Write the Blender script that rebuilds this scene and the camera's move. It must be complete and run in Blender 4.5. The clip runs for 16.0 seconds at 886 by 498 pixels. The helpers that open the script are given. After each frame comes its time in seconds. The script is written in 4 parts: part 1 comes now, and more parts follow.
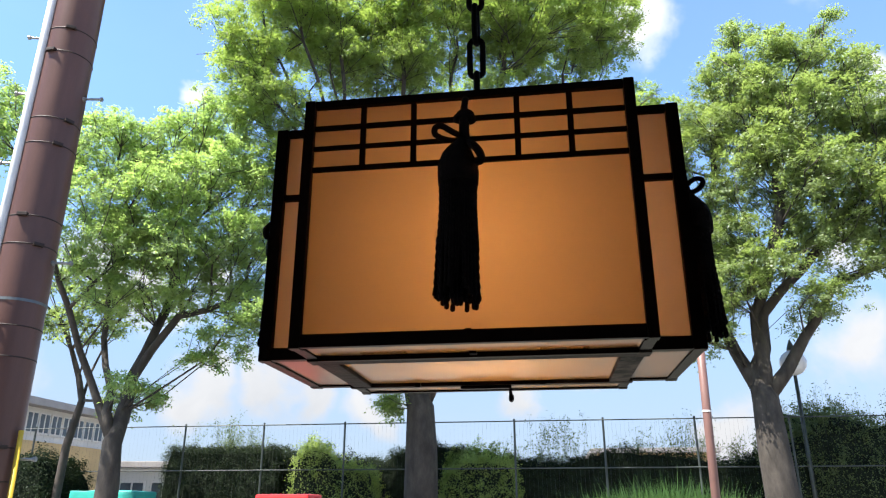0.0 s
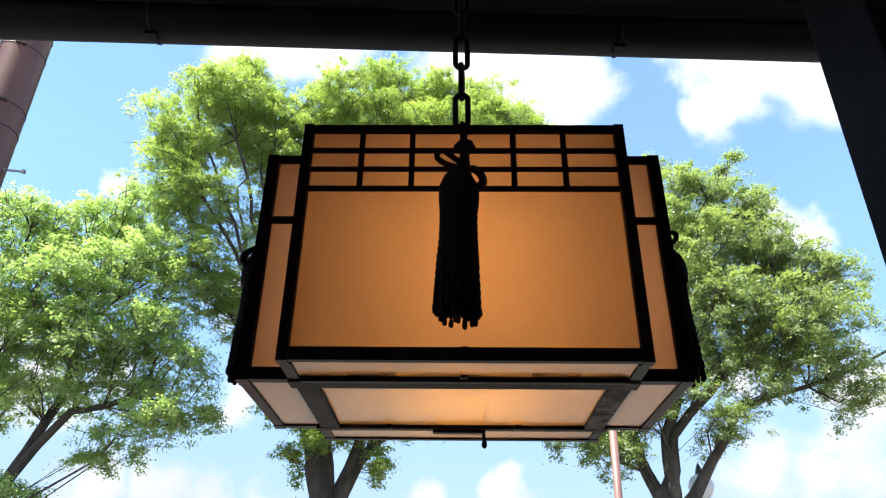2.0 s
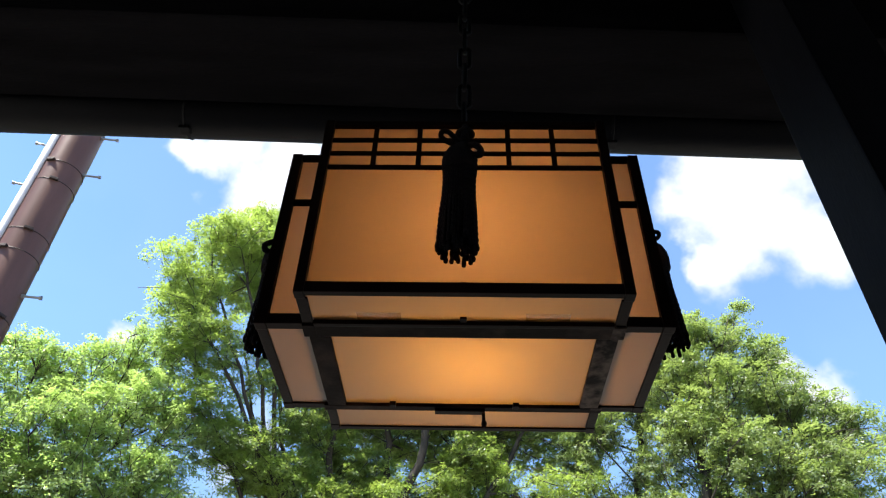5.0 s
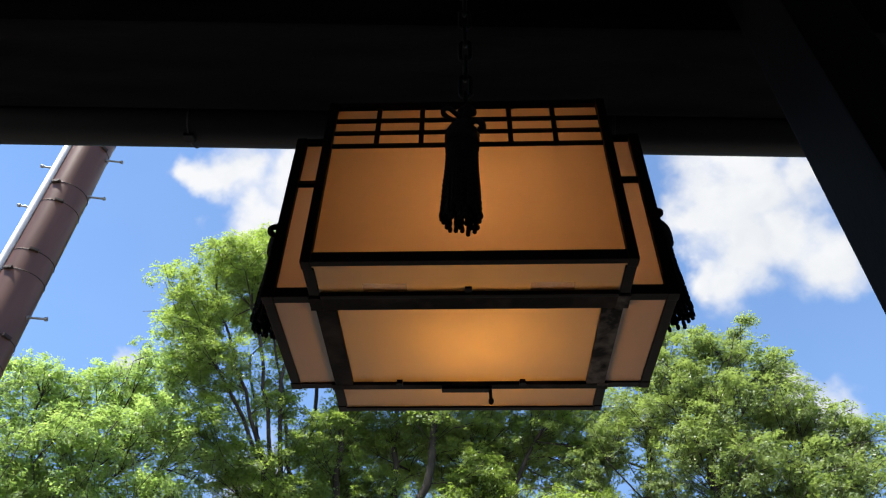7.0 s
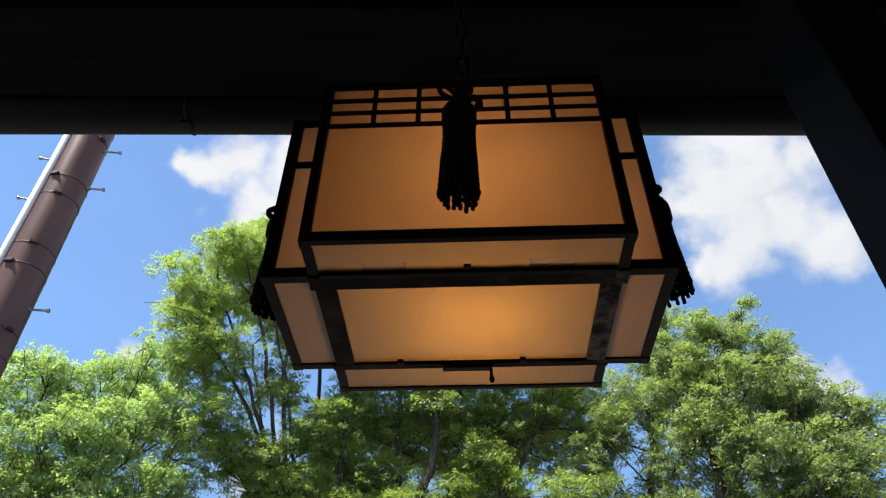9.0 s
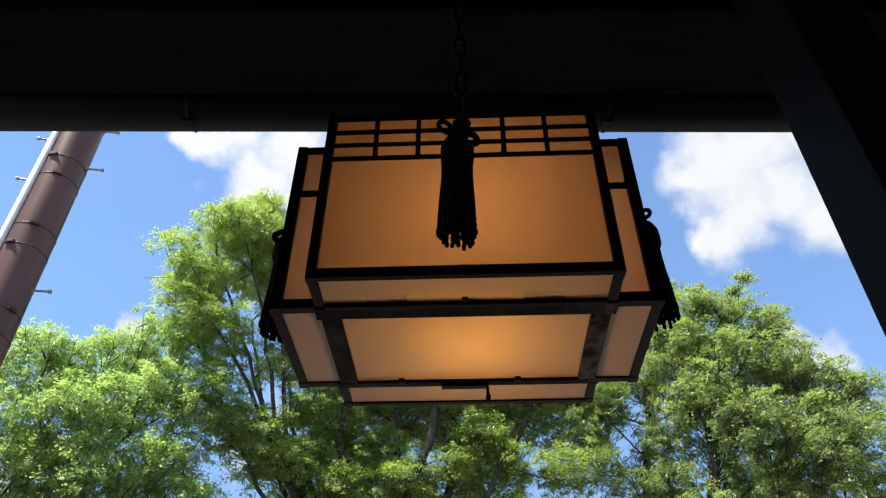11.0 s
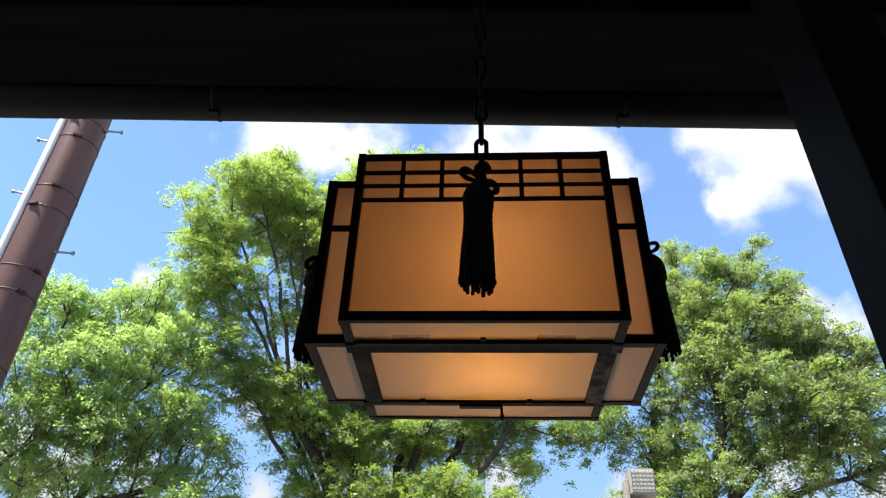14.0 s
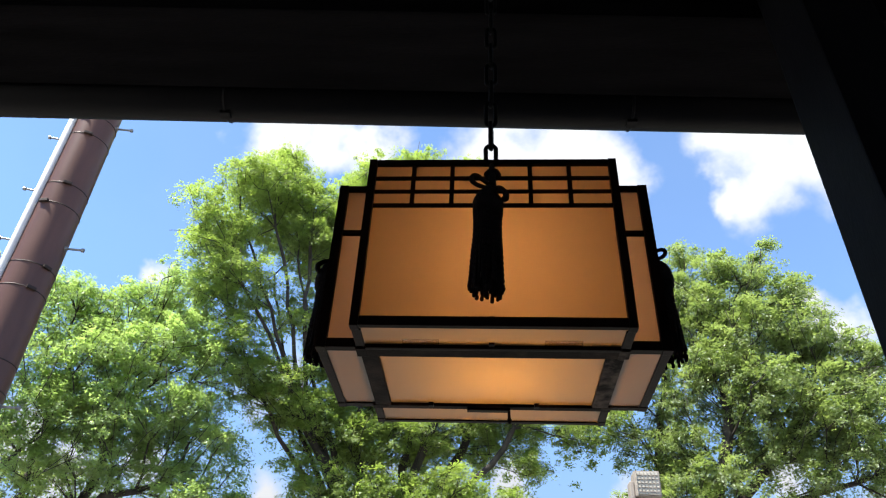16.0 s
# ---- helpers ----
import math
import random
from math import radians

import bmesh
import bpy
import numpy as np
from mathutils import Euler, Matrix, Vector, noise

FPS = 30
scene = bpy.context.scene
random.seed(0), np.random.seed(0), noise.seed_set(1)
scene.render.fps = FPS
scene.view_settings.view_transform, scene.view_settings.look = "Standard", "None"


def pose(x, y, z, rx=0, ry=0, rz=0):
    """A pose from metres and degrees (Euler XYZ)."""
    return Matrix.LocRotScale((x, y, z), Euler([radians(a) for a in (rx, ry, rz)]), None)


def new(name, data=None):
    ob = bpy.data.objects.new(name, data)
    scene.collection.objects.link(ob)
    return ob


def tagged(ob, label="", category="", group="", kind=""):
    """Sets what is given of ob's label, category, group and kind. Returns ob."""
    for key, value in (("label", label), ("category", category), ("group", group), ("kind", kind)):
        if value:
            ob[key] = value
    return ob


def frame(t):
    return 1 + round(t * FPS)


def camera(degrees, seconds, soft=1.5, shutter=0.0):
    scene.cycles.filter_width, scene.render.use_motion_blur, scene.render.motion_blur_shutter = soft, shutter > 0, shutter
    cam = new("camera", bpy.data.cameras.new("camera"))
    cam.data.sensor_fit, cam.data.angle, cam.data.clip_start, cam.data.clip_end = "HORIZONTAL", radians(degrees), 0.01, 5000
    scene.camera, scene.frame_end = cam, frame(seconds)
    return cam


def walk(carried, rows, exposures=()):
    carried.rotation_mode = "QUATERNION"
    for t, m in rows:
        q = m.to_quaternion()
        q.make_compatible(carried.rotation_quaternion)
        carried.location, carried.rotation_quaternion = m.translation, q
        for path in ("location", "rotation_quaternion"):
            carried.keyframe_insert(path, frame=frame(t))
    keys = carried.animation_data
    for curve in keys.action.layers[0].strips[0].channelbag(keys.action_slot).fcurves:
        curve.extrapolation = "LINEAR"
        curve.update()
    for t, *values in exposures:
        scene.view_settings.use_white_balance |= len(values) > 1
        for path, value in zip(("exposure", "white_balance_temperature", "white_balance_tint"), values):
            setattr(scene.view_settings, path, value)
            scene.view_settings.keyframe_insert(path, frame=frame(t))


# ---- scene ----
cam = camera(63.45, 16.0, soft=1.2)
# seconds, x, y, z, yaw, pitch, roll
PATH = [
    (0, 0.0491, -0.4740, 1.6365, 7.933, 19.819, -0.017),
    (0.5, 0.0438, -0.4771, 1.5911, 4.164, 25.110, -0.686),
    (1, 0.0207, -0.4513, 1.5949, 1.742, 26.654, 0.079),
    (1.5, -0.0092, -0.4580, 1.5891, 1.164, 27.235, 0.419),
    (2, -0.0076, -0.4525, 1.5780, 0.960, 28.623, 0.650),
    (2.5, 0.0005, -0.4447, 1.5677, 1.264, 30.505, 1.023),
    (3, -0.0008, -0.4435, 1.5526, 1.301, 31.229, 0.706),
    (3.5, -0.0052, -0.4380, 1.5109, 1.146, 33.627, 1.575),
    (4, 0.0074, -0.4186, 1.4681, 1.865, 37.017, 2.147),
    (4.5, 0.0027, -0.4201, 1.4452, 1.997, 39.284, 1.957),
    (5, -0.0014, -0.4184, 1.4203, 2.007, 40.875, 1.754),
    (7.5, -0.0023, -0.3951, 1.3876, 2.502, 42.509, 0.816),
    (8, -0.0066, -0.4062, 1.3882, 2.445, 42.010, 0.522),
    (8.5, -0.0063, -0.4095, 1.3892, 2.406, 41.728, 0.284),
    (9, -0.0004, -0.3916, 1.3827, 2.507, 41.474, 0.247),
    (9.5, 0.0009, -0.3981, 1.3851, 2.478, 40.825, 0.128),
    (10, 0.0016, -0.4187, 1.3911, 2.118, 39.934, -0.286),
    (12.5, 0.0005, -0.4869, 1.4111, 2.700, 38.730, 0.795),
    (13, -0.0021, -0.5142, 1.4184, 2.754, 37.653, 0.638),
    (13.5, -0.0094, -0.5382, 1.4270, 2.661, 36.237, 0.771),
    (14, -0.0031, -0.5362, 1.4290, 3.578, 35.802, 1.764),
    (14.5, -0.0064, -0.5510, 1.4321, 3.876, 35.522, 2.134),
    (15, -0.0165, -0.5625, 1.4343, 3.886, 35.222, 2.054),
    (15.5, -0.0092, -0.5484, 1.4301, 4.171, 35.442, 2.360),
    (16, -0.0051, -0.5465, 1.4286, 4.277, 35.754, 2.694),
]


def aim(x, y, z, yaw, pitch, roll):
    return Matrix.Translation((x, y, z)) @ pose(0, 0, 0, 0, 0, yaw) @ pose(0, 0, 0, 90 + pitch) @ pose(0, 0, 0, 0, 0, roll)


EXPOSURES = [(0, 2.08), (1.5, 2.28), (3.5, 2.2), (5, 2.05), (7.5, 1.55), (9, 1.54), (10, 1.60), (12.5, 1.76), (14.5, 1.93), (16, 1.89)]
walk(cam, [(row[0], aim(*row[1:])) for row in PATH], EXPOSURES)
S = 0.45      # size of one lantern unit in metres
Z0 = 1.75     # height of the lantern's panes above the ground

# ---------------------------------------------------------------- light
SUN_AZ, SUN_EL = radians(-126), radians(61)   # azimuth from +y, to the right
sun_way = Vector((math.sin(SUN_AZ) * math.cos(SUN_EL), math.cos(SUN_AZ) * math.cos(SUN_EL), math.sin(SUN_EL)))


def direction(az, el):
    a, e = radians(az), radians(el)
    return (math.sin(a) * math.cos(e), math.cos(a) * math.cos(e), math.sin(e))


world = bpy.data.worlds.new("sky")
scene.world = world
world.use_nodes = True
wn, wl = world.node_tree.nodes, world.node_tree.links
wn.clear()
w_out = wn.new("ShaderNodeOutputWorld")
w_bg = wn.new("ShaderNodeBackground")
w_sky = wn.new("ShaderNodeTexSky")
w_sky.sky_type = "NISHITA"
w_sky.sun_disc = False
w_sky.sun_elevation = SUN_EL
w_sky.sun_rotation = SUN_AZ
w_sky.air_density, w_sky.dust_density, w_sky.ozone_density = 0.85, 0.0, 0.8
w_bg.inputs["Strength"].default_value = 0.090
w_co = wn.new("ShaderNodeTexCoord")


def wmath(op, a, b=None, c=None):
    n = wn.new("ShaderNodeMath")
    n.operation = op
    for i, v in enumerate((a, b, c)):
        if v is None:
            continue
        if isinstance(v, (int, float)):
            n.inputs[i].default_value = v
        else:
            wl.new(v, n.inputs[i])
    return n.outputs[0]


# clouds: azimuth, elevation, radius in degrees
RIGHT_CLOUD = [
    (26.1, 42.9, 4.2), (29.9, 42.5, 4.6), (31.8, 39.0, 4.8), (26.9, 38.9, 4.2), (33.0, 36.6, 3.8), (34.8, 42.2, 3.0), (24.0, 42.1, 2.4), (30, 46, 5),
    (22.8, 37.6, 1.9), (27.5, 28.3, 2.2), (29.2, 27.0, 2.8), (26.5, 29.6, 1.5),
]
HIGH_CLOUDS = [
    (-29.6, 44.6, 2.0), (-27.4, 45.2, 2.6), (-25.2, 46.3, 3.4), (-19.8, 47.1, 3.8), (-21.4, 43.5, 3.4), (-17.7, 45.6, 3.8), (-22.4, 42.0, 1.9), (-17.0, 42.7, 3.4), (-12.2, 42.8, 3.0),
    (0.8, 43.9, 4.2), (8.1, 43.6, 5.0), (13.0, 42.6, 3.4), (8.3, 40.4, 4.8), (12.6, 40.2, 3.4), (10.3, 36.8, 3.4), (-29.5, 29.4, 1.5), (-26.6, 37.5, 1.0),
    (62, 40, 12), (-72, 35, 14), (170, 40, 22), (-160, 20, 14),
]
LOW_CLOUDS = [
    (-22, 8.6, 3.4), (-26.4, 8.0, 3.4), (-18.4, 8.2, 2.6), (-1.9, 8.6, 2.2), (4.2, 10.0, 1.9), (23.2, 11, 4), (27.3, 9.9, 4.4), (-13.9, 7.6, 3.2), (-30.8, 17.8, 2),
    (-30, 15, 3), (-17, 15, 2.6), (-3.5, 15.5, 2.6), (1.5, 17.5, 2.6), (12, 16, 2.4), (31, 15, 4), (37, 10, 5), (-42, 10, 6), (14, 4, 4), (-7, 17, 3), (23, 17, 3), (-34.5, 17.5, 3), (-26, 17, 2.6), (-17.5, 24, 3.6),
]
w_warp = wn.new("ShaderNodeTexNoise")
w_warp.inputs["Scale"].default_value = 14
w_warp.inputs["Detail"].default_value = 4
wl.new(w_co.outputs["Generated"], w_warp.inputs["Vector"])
w_off = wn.new("ShaderNodeVectorMath")
w_off.operation = "MULTIPLY_ADD"
w_off.inputs[1].default_value = (0.11, 0.11, 0.11)
w_sum = wn.new("ShaderNodeVectorMath")
w_sum.operation = "ADD"
w_sum.inputs[1].default_value = (-0.055, -0.055, -0.055)
wl.new(w_warp.outputs["Color"], w_off.inputs[0])
wl.new(w_co.outputs["Generated"], w_off.inputs[2])
wl.new(w_off.outputs[0], w_sum.inputs[0])
cover = None
for az, el, rad in RIGHT_CLOUD + HIGH_CLOUDS + LOW_CLOUDS:
    d_node = wn.new("ShaderNodeVectorMath")
    d_node.operation = "DISTANCE"
    wl.new(w_sum.outputs[0], d_node.inputs[0])
    d_node.inputs[1].default_value = direction(az, el)
    near = wmath("MULTIPLY_ADD", d_node.outputs["Value"], -1.0 / radians(rad * 1.12), 1.0)
    cover = near if cover is None else wmath("SMOOTH_MAX", cover, near, 0.25)
w_noise = wn.new("ShaderNodeTexNoise")
w_noise.inputs["Scale"].default_value = 9
w_noise.inputs["Detail"].default_value = 8
w_noise.inputs["Roughness"].default_value = 0.55
wl.new(w_co.outputs["Generated"], w_noise.inputs["Vector"])
shape = wmath("ADD", cover, wmath("MULTIPLY_ADD", w_noise.outputs["Fac"], 1.5, -0.66))
w_edge = wn.new("ShaderNodeMapRange")
w_edge.interpolation_type = "SMOOTHSTEP"
w_edge.inputs["From Min"].default_value = 0.14
w_edge.inputs["From Max"].default_value = 0.84
w_edge.inputs["To Min"].default_value = 0.06
wl.new(shape, w_edge.inputs["Value"])
w_mix = wn.new("ShaderNodeMix")
w_mix.data_type = "RGBA"
wl.new(w_edge.outputs[0], w_mix.inputs[0])
w_sep = wn.new("ShaderNodeSeparateXYZ")
wl.new(w_co.outputs["Generated"], w_sep.inputs[0])
w_haze = wn.new("ShaderNodeMapRange")
w_haze.interpolation_type = "SMOOTHSTEP"
w_haze.inputs["From Min"].default_value, w_haze.inputs["From Max"].default_value = 0.02, 0.55
w_haze.inputs["To Min"].default_value, w_haze.inputs["To Max"].default_value = 0.52, 1.0
wl.new(w_sep.outputs["Z"], w_haze.inputs["Value"])
w_air = wn.new("ShaderNodeVectorMath")
w_air.operation = "SCALE"
wl.new(w_sky.outputs[0], w_air.inputs[0])
wl.new(w_haze.outputs[0], w_air.inputs["Scale"])
w_hue = wn.new("ShaderNodeVectorMath")
w_hue.operation = "MULTIPLY"
w_hue.inputs[1].default_value = (0.82, 1.01, 1.14)
wl.new(w_air.outputs[0], w_hue.inputs[0])
w_low = wn.new("ShaderNodeMapRange")
w_low.interpolation_type = "SMOOTHSTEP"
w_low.inputs["From Min"].default_value, w_low.inputs["From Max"].default_value = 0.0, 0.42
w_low.inputs["To Min"].default_value, w_low.inputs["To Max"].default_value = 0.85, 0.0
wl.new(w_sep.outputs["Z"], w_low.inputs["Value"])
w_mist = wn.new("ShaderNodeMix")
w_mist.data_type = "RGBA"
w_mist.inputs[7].default_value = (1.45, 1.72, 2.25, 1)
wl.new(w_low.outputs[0], w_mist.inputs[0])
wl.new(w_hue.outputs[0], w_mist.inputs[6])
wl.new(w_mist.outputs[2], w_mix.inputs[6])
w_tone = wn.new("ShaderNodeTexNoise")
w_tone.inputs["Scale"].default_value = 7
w_tone.inputs["Detail"].default_value = 6
wl.new(w_sum.outputs[0], w_tone.inputs["Vector"])
w_white = wn.new("ShaderNodeMix")
w_white.data_type = "RGBA"
w_white.inputs[6].default_value = (3.0, 3.12, 3.30, 1)
w_white.inputs[7].default_value = (3.6, 3.65, 3.75, 1)
w_lift = wn.new("ShaderNodeMapRange")
w_lift.inputs["From Min"].default_value, w_lift.inputs["From Max"].default_value = 0.35, 0.6
wl.new(w_tone.outputs["Fac"], w_lift.inputs["Value"])
wl.new(w_lift.outputs[0], w_white.inputs[0])
w_pale = wn.new("ShaderNodeVectorMath")
w_pale.operation = "SCALE"
w_far = wn.new("ShaderNodeMapRange")
w_far.inputs["From Min"].default_value, w_far.inputs["From Max"].default_value = 0.1, 0.5
w_far.inputs["To Min"].default_value, w_far.inputs["To Max"].default_value = 0.64, 0.96
wl.new(w_sep.outputs["Z"], w_far.inputs["Value"])
wl.new(w_white.outputs[2], w_pale.inputs[0])
wl.new(w_far.outputs[0], w_pale.inputs["Scale"])
wl.new(w_pale.outputs[0], w_mix.inputs[7])
wl.new(w_mix.outputs[2], w_bg.inputs["Color"])
wl.new(w_bg.outputs[0], w_out.inputs["Surface"])

sun_data = bpy.data.lights.new("sun", "SUN")
sun_data.energy = 4.0
sun_data.angle = radians(0.6)
sun_data.color = (1.0, 0.95, 0.87)
sun = new("sun", sun_data)
sun.matrix_world = Matrix.Translation((0, 0, 30)) @ sun_way.to_track_quat("Z", "Y").to_matrix().to_4x4()


# ---------------------------------------------------------------- materials
def material(name, colour, rough=0.6, metal=0.0, vary=0.25, scale=20.0, fine=160.0, bump=0.15, stretch=(1, 1, 1), tint=None, spec=0.5, patch=(0.3, 0.7)):
    """A surface whose colour and relief vary at two scales."""
    m = bpy.data.materials.new(name)
    m.use_nodes = True
    n, l = m.node_tree.nodes, m.node_tree.links
    b = n["Principled BSDF"]
    co = n.new("ShaderNodeTexCoord")
    mp = n.new("ShaderNodeMapping")
    mp.inputs["Scale"].default_value = stretch
    l.new(co.outputs["Object"], mp.inputs["Vector"])
    big, small = n.new("ShaderNodeTexNoise"), n.new("ShaderNodeTexNoise")
    for node, sc in ((big, scale), (small, fine)):
        node.inputs["Scale"].default_value = sc
        node.inputs["Detail"].default_value = 5
        l.new(mp.outputs[0], node.inputs["Vector"])
    ramp = n.new("ShaderNodeMapRange")
    ramp.inputs["From Min"].default_value, ramp.inputs["From Max"].default_value = patch
    l.new(big.outputs["Fac"], ramp.inputs["Value"])
    mix = n.new("ShaderNodeMix")
    mix.data_type = "RGBA"
    low = [c * (1 - vary) for c in colour]
    high = list(tint) if tint else [min(1, c * (1 + vary)) for c in colour]
    mix.inputs[6].default_value = (*low, 1)
    mix.inputs[7].default_value = (*high, 1)
    l.new(ramp.outputs[0], mix.inputs[0])
    grain = n.new("ShaderNodeMix")
    grain.data_type, grain.blend_type = "RGBA", "MULTIPLY"
    grain.inputs[0].default_value = 1.0
    gr = n.new("ShaderNodeMapRange")
    gr.inputs["To Min"].default_value, gr.inputs["To Max"].default_value = 1 - vary * 0.7, 1 + vary * 0.5
    l.new(small.outputs["Fac"], gr.inputs["Value"])
    l.new(mix.outputs[2], grain.inputs[6])
    l.new(gr.outputs[0], grain.inputs[7])
    l.new(grain.outputs[2], b.inputs["Base Color"])
    b.inputs["Roughness"].default_value = rough
    b.inputs["Metallic"].default_value = metal
    b.inputs["Specular IOR Level"].default_value = spec
    if bump:
        bp = n.new("ShaderNodeBump")
        bp.inputs["Strength"].default_value = bump
        bp.inputs["Distance"].default_value = 0.01
        l.new(small.outputs["Fac"], bp.inputs["Height"])
        l.new(bp.outputs[0], b.inputs["Normal"])
    return m


def leaf_material(name, dark, light, through_leaf, gloss=0.035):
    m = bpy.data.materials.new(name)
    m.use_nodes = True
    n, l = m.node_tree.nodes, m.node_tree.links
    n.clear()
    out = n.new("ShaderNodeOutputMaterial")
    geo, co = n.new("ShaderNodeNewGeometry"), n.new("ShaderNodeTexCoord")
    noise_n = n.new("ShaderNodeTexNoise")
    noise_n.inputs["Scale"].default_value = 2.2
    noise_n.inputs["Detail"].default_value = 4
    l.new(co.outputs["Object"], noise_n.inputs["Vector"])
    add = n.new("ShaderNodeMath")
    add.operation = "MULTIPLY_ADD"
    add.inputs[1].default_value = 0.55
    l.new(geo.outputs["Random Per Island"], add.inputs[0])
    rg = n.new("ShaderNodeMapRange")
    rg.inputs["From Min"].default_value, rg.inputs["From Max"].default_value = 0.3, 0.7
    rg.inputs["To Max"].default_value = 0.45
    l.new(noise_n.outputs["Fac"], rg.inputs["Value"])
    l.new(rg.outputs[0], add.inputs[2])
    mix = n.new("ShaderNodeMix")
    mix.data_type = "RGBA"
    mix.inputs[6].default_value = (*dark, 1)
    mix.inputs[7].default_value = (*light, 1)
    l.new(add.outputs[0], mix.inputs[0])
    dif, tra, glo = n.new("ShaderNodeBsdfDiffuse"), n.new("ShaderNodeBsdfTranslucent"), n.new("ShaderNodeBsdfGlossy")
    glo.inputs["Roughness"].default_value = 0.45
    glo.inputs["Color"].default_value = (0.9, 0.95, 1, 1)
    l.new(mix.outputs[2], dif.inputs["Color"])
    warm = n.new("ShaderNodeMix")
    warm.data_type, warm.blend_type = "RGBA", "MULTIPLY"
    warm.inputs[0].default_value = 1
    warm.inputs[7].default_value = (1.22, 1.25, 0.80, 1)
    l.new(mix.outputs[2], warm.inputs[6])
    l.new(warm.outputs[2], tra.inputs["Color"])
    m1, m2 = n.new("ShaderNodeMixShader"), n.new("ShaderNodeMixShader")
    m1.inputs[0].default_value = through_leaf
    m2.inputs[0].default_value = gloss
    l.new(dif.outputs[0], m1.inputs[1])
    l.new(tra.outputs[0], m1.inputs[2])
    l.new(m1.outputs[0], m2.inputs[1])
    l.new(glo.outputs[0], m2.inputs[2])
    l.new(m2.outputs[0], out.inputs["Surface"])
    return m


def pane_material(name, colour, through_pane=0.90, clear=0.0):
    """Frosted warm-white sheet that lets the lamp behind it glow through."""
    m = bpy.data.materials.new(name)
    m.use_nodes = True
    n, l = m.node_tree.nodes, m.node_tree.links
    n.clear()
    out = n.new("ShaderNodeOutputMaterial")
    co, noise_n = n.new("ShaderNodeTexCoord"), n.new("ShaderNodeTexNoise")
    noise_n.inputs["Scale"].default_value = 6
    noise_n.inputs["Detail"].default_value = 6
    l.new(co.outputs["Object"], noise_n.inputs["Vector"])
    mix = n.new("ShaderNodeMix")
    mix.data_type = "RGBA"
    mix.inputs[6].default_value = (*[c * 0.93 for c in colour], 1)
    mix.inputs[7].default_value = (*colour, 1)
    l.new(noise_n.outputs["Fac"], mix.inputs[0])
    dif, tra, glo = n.new("ShaderNodeBsdfDiffuse"), n.new("ShaderNodeBsdfTranslucent"), n.new("ShaderNodeBsdfGlossy")
    glo.inputs["Roughness"].default_value = 0.22
    l.new(mix.outputs[2], dif.inputs["Color"])
    l.new(mix.outputs[2], tra.inputs["Color"])
    m1, m2, fr = n.new("ShaderNodeMixShader"), n.new("ShaderNodeMixShader"), n.new("ShaderNodeFresnel")
    m1.inputs[0].default_value = through_pane
    fr.inputs["IOR"].default_value = 1.42
    l.new(dif.outputs[0], m1.inputs[1])
    l.new(tra.outputs[0], m1.inputs[2])
    l.new(fr.outputs[0], m2.inputs[0])
    l.new(m1.outputs[0], m2.inputs[1])
    l.new(glo.outputs[0], m2.inputs[2])
    if clear:
        m3, see = n.new("ShaderNodeMixShader"), n.new("ShaderNodeBsdfTransparent")
        m3.inputs[0].default_value = clear
        see.inputs["Color"].default_value = (0.92, 0.84, 0.74, 1)
        l.new(m2.outputs[0], m3.inputs[1])
        l.new(see.outputs[0], m3.inputs[2])
        m2 = m3
    l.new(m2.outputs[0], out.inputs["Surface"])
    return m


def glow_material(name, colour, strength):
    m = bpy.data.materials.new(name)
    m.use_nodes = True
    n, l = m.node_tree.nodes, m.node_tree.links
    n.clear()
    out, em = n.new("ShaderNodeOutputMaterial"), n.new("ShaderNodeEmission")
    em.inputs["Color"].default_value = (*colour, 1)
    em.inputs["Strength"].default_value = strength
    l.new(em.outputs[0], out.inputs["Surface"])
    return m


M_FRAME = material("dark_lacquered_frame", (0.0085, 0.0047, 0.0036), rough=0.34, vary=0.4, scale=12, fine=140, bump=0.03, spec=0.035)
# Wear patches, on a base tone lifted to suggest ground light on the underside.
M_WORN = material("worn_lacquer_ground_lit", (0.0150, 0.0085, 0.0065), rough=0.42, vary=0.5, scale=9, fine=70, bump=0.06, tint=(0.048, 0.031, 0.024), spec=0.02, patch=(0.48, 0.70))
M_SCUFF = material("scuffed_lacquer", (0.018, 0.011, 0.009), rough=0.5, vary=0.5, scale=26, fine=120, bump=0.08, tint=(0.120, 0.092, 0.076), spec=0.03, patch=(0.44, 0.66))
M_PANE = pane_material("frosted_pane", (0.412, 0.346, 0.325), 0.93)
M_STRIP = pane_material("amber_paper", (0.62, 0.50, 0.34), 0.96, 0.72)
# One frosted sheet in tinted copies: side panes carry daylight, bottom panes lamp warmth.
M_PANESIDE = pane_material("frosted_pane_daylit", (0.535, 0.475, 0.525), 0.93)
M_PANELOW = pane_material("frosted_pane_lamplit", (0.37, 0.315, 0.230), 0.94)
M_PANEWING = pane_material("frosted_pane_wing_daylit", (0.375, 0.318, 0.295), 0.94)
M_CORD = material("black_cord", (0.0055, 0.0030, 0.0030), rough=0.9, vary=0.5, scale=60, fine=900, bump=0.5, spec=0.15)
M_CHAIN = material("blackened_chain", (0.0014, 0.0013, 0.0013), rough=0.8, metal=0.0, vary=0.4, scale=60, fine=400, spec=0.1)
# Wood set near black so its colour keeps the porch underside in shade.
M_BLACKWOOD = material("near_black_wood", (0.0050, 0.0046, 0.0052), rough=0.8, vary=0.4, scale=3, fine=40, bump=0.2, stretch=(1, 8, 8), spec=0.02)
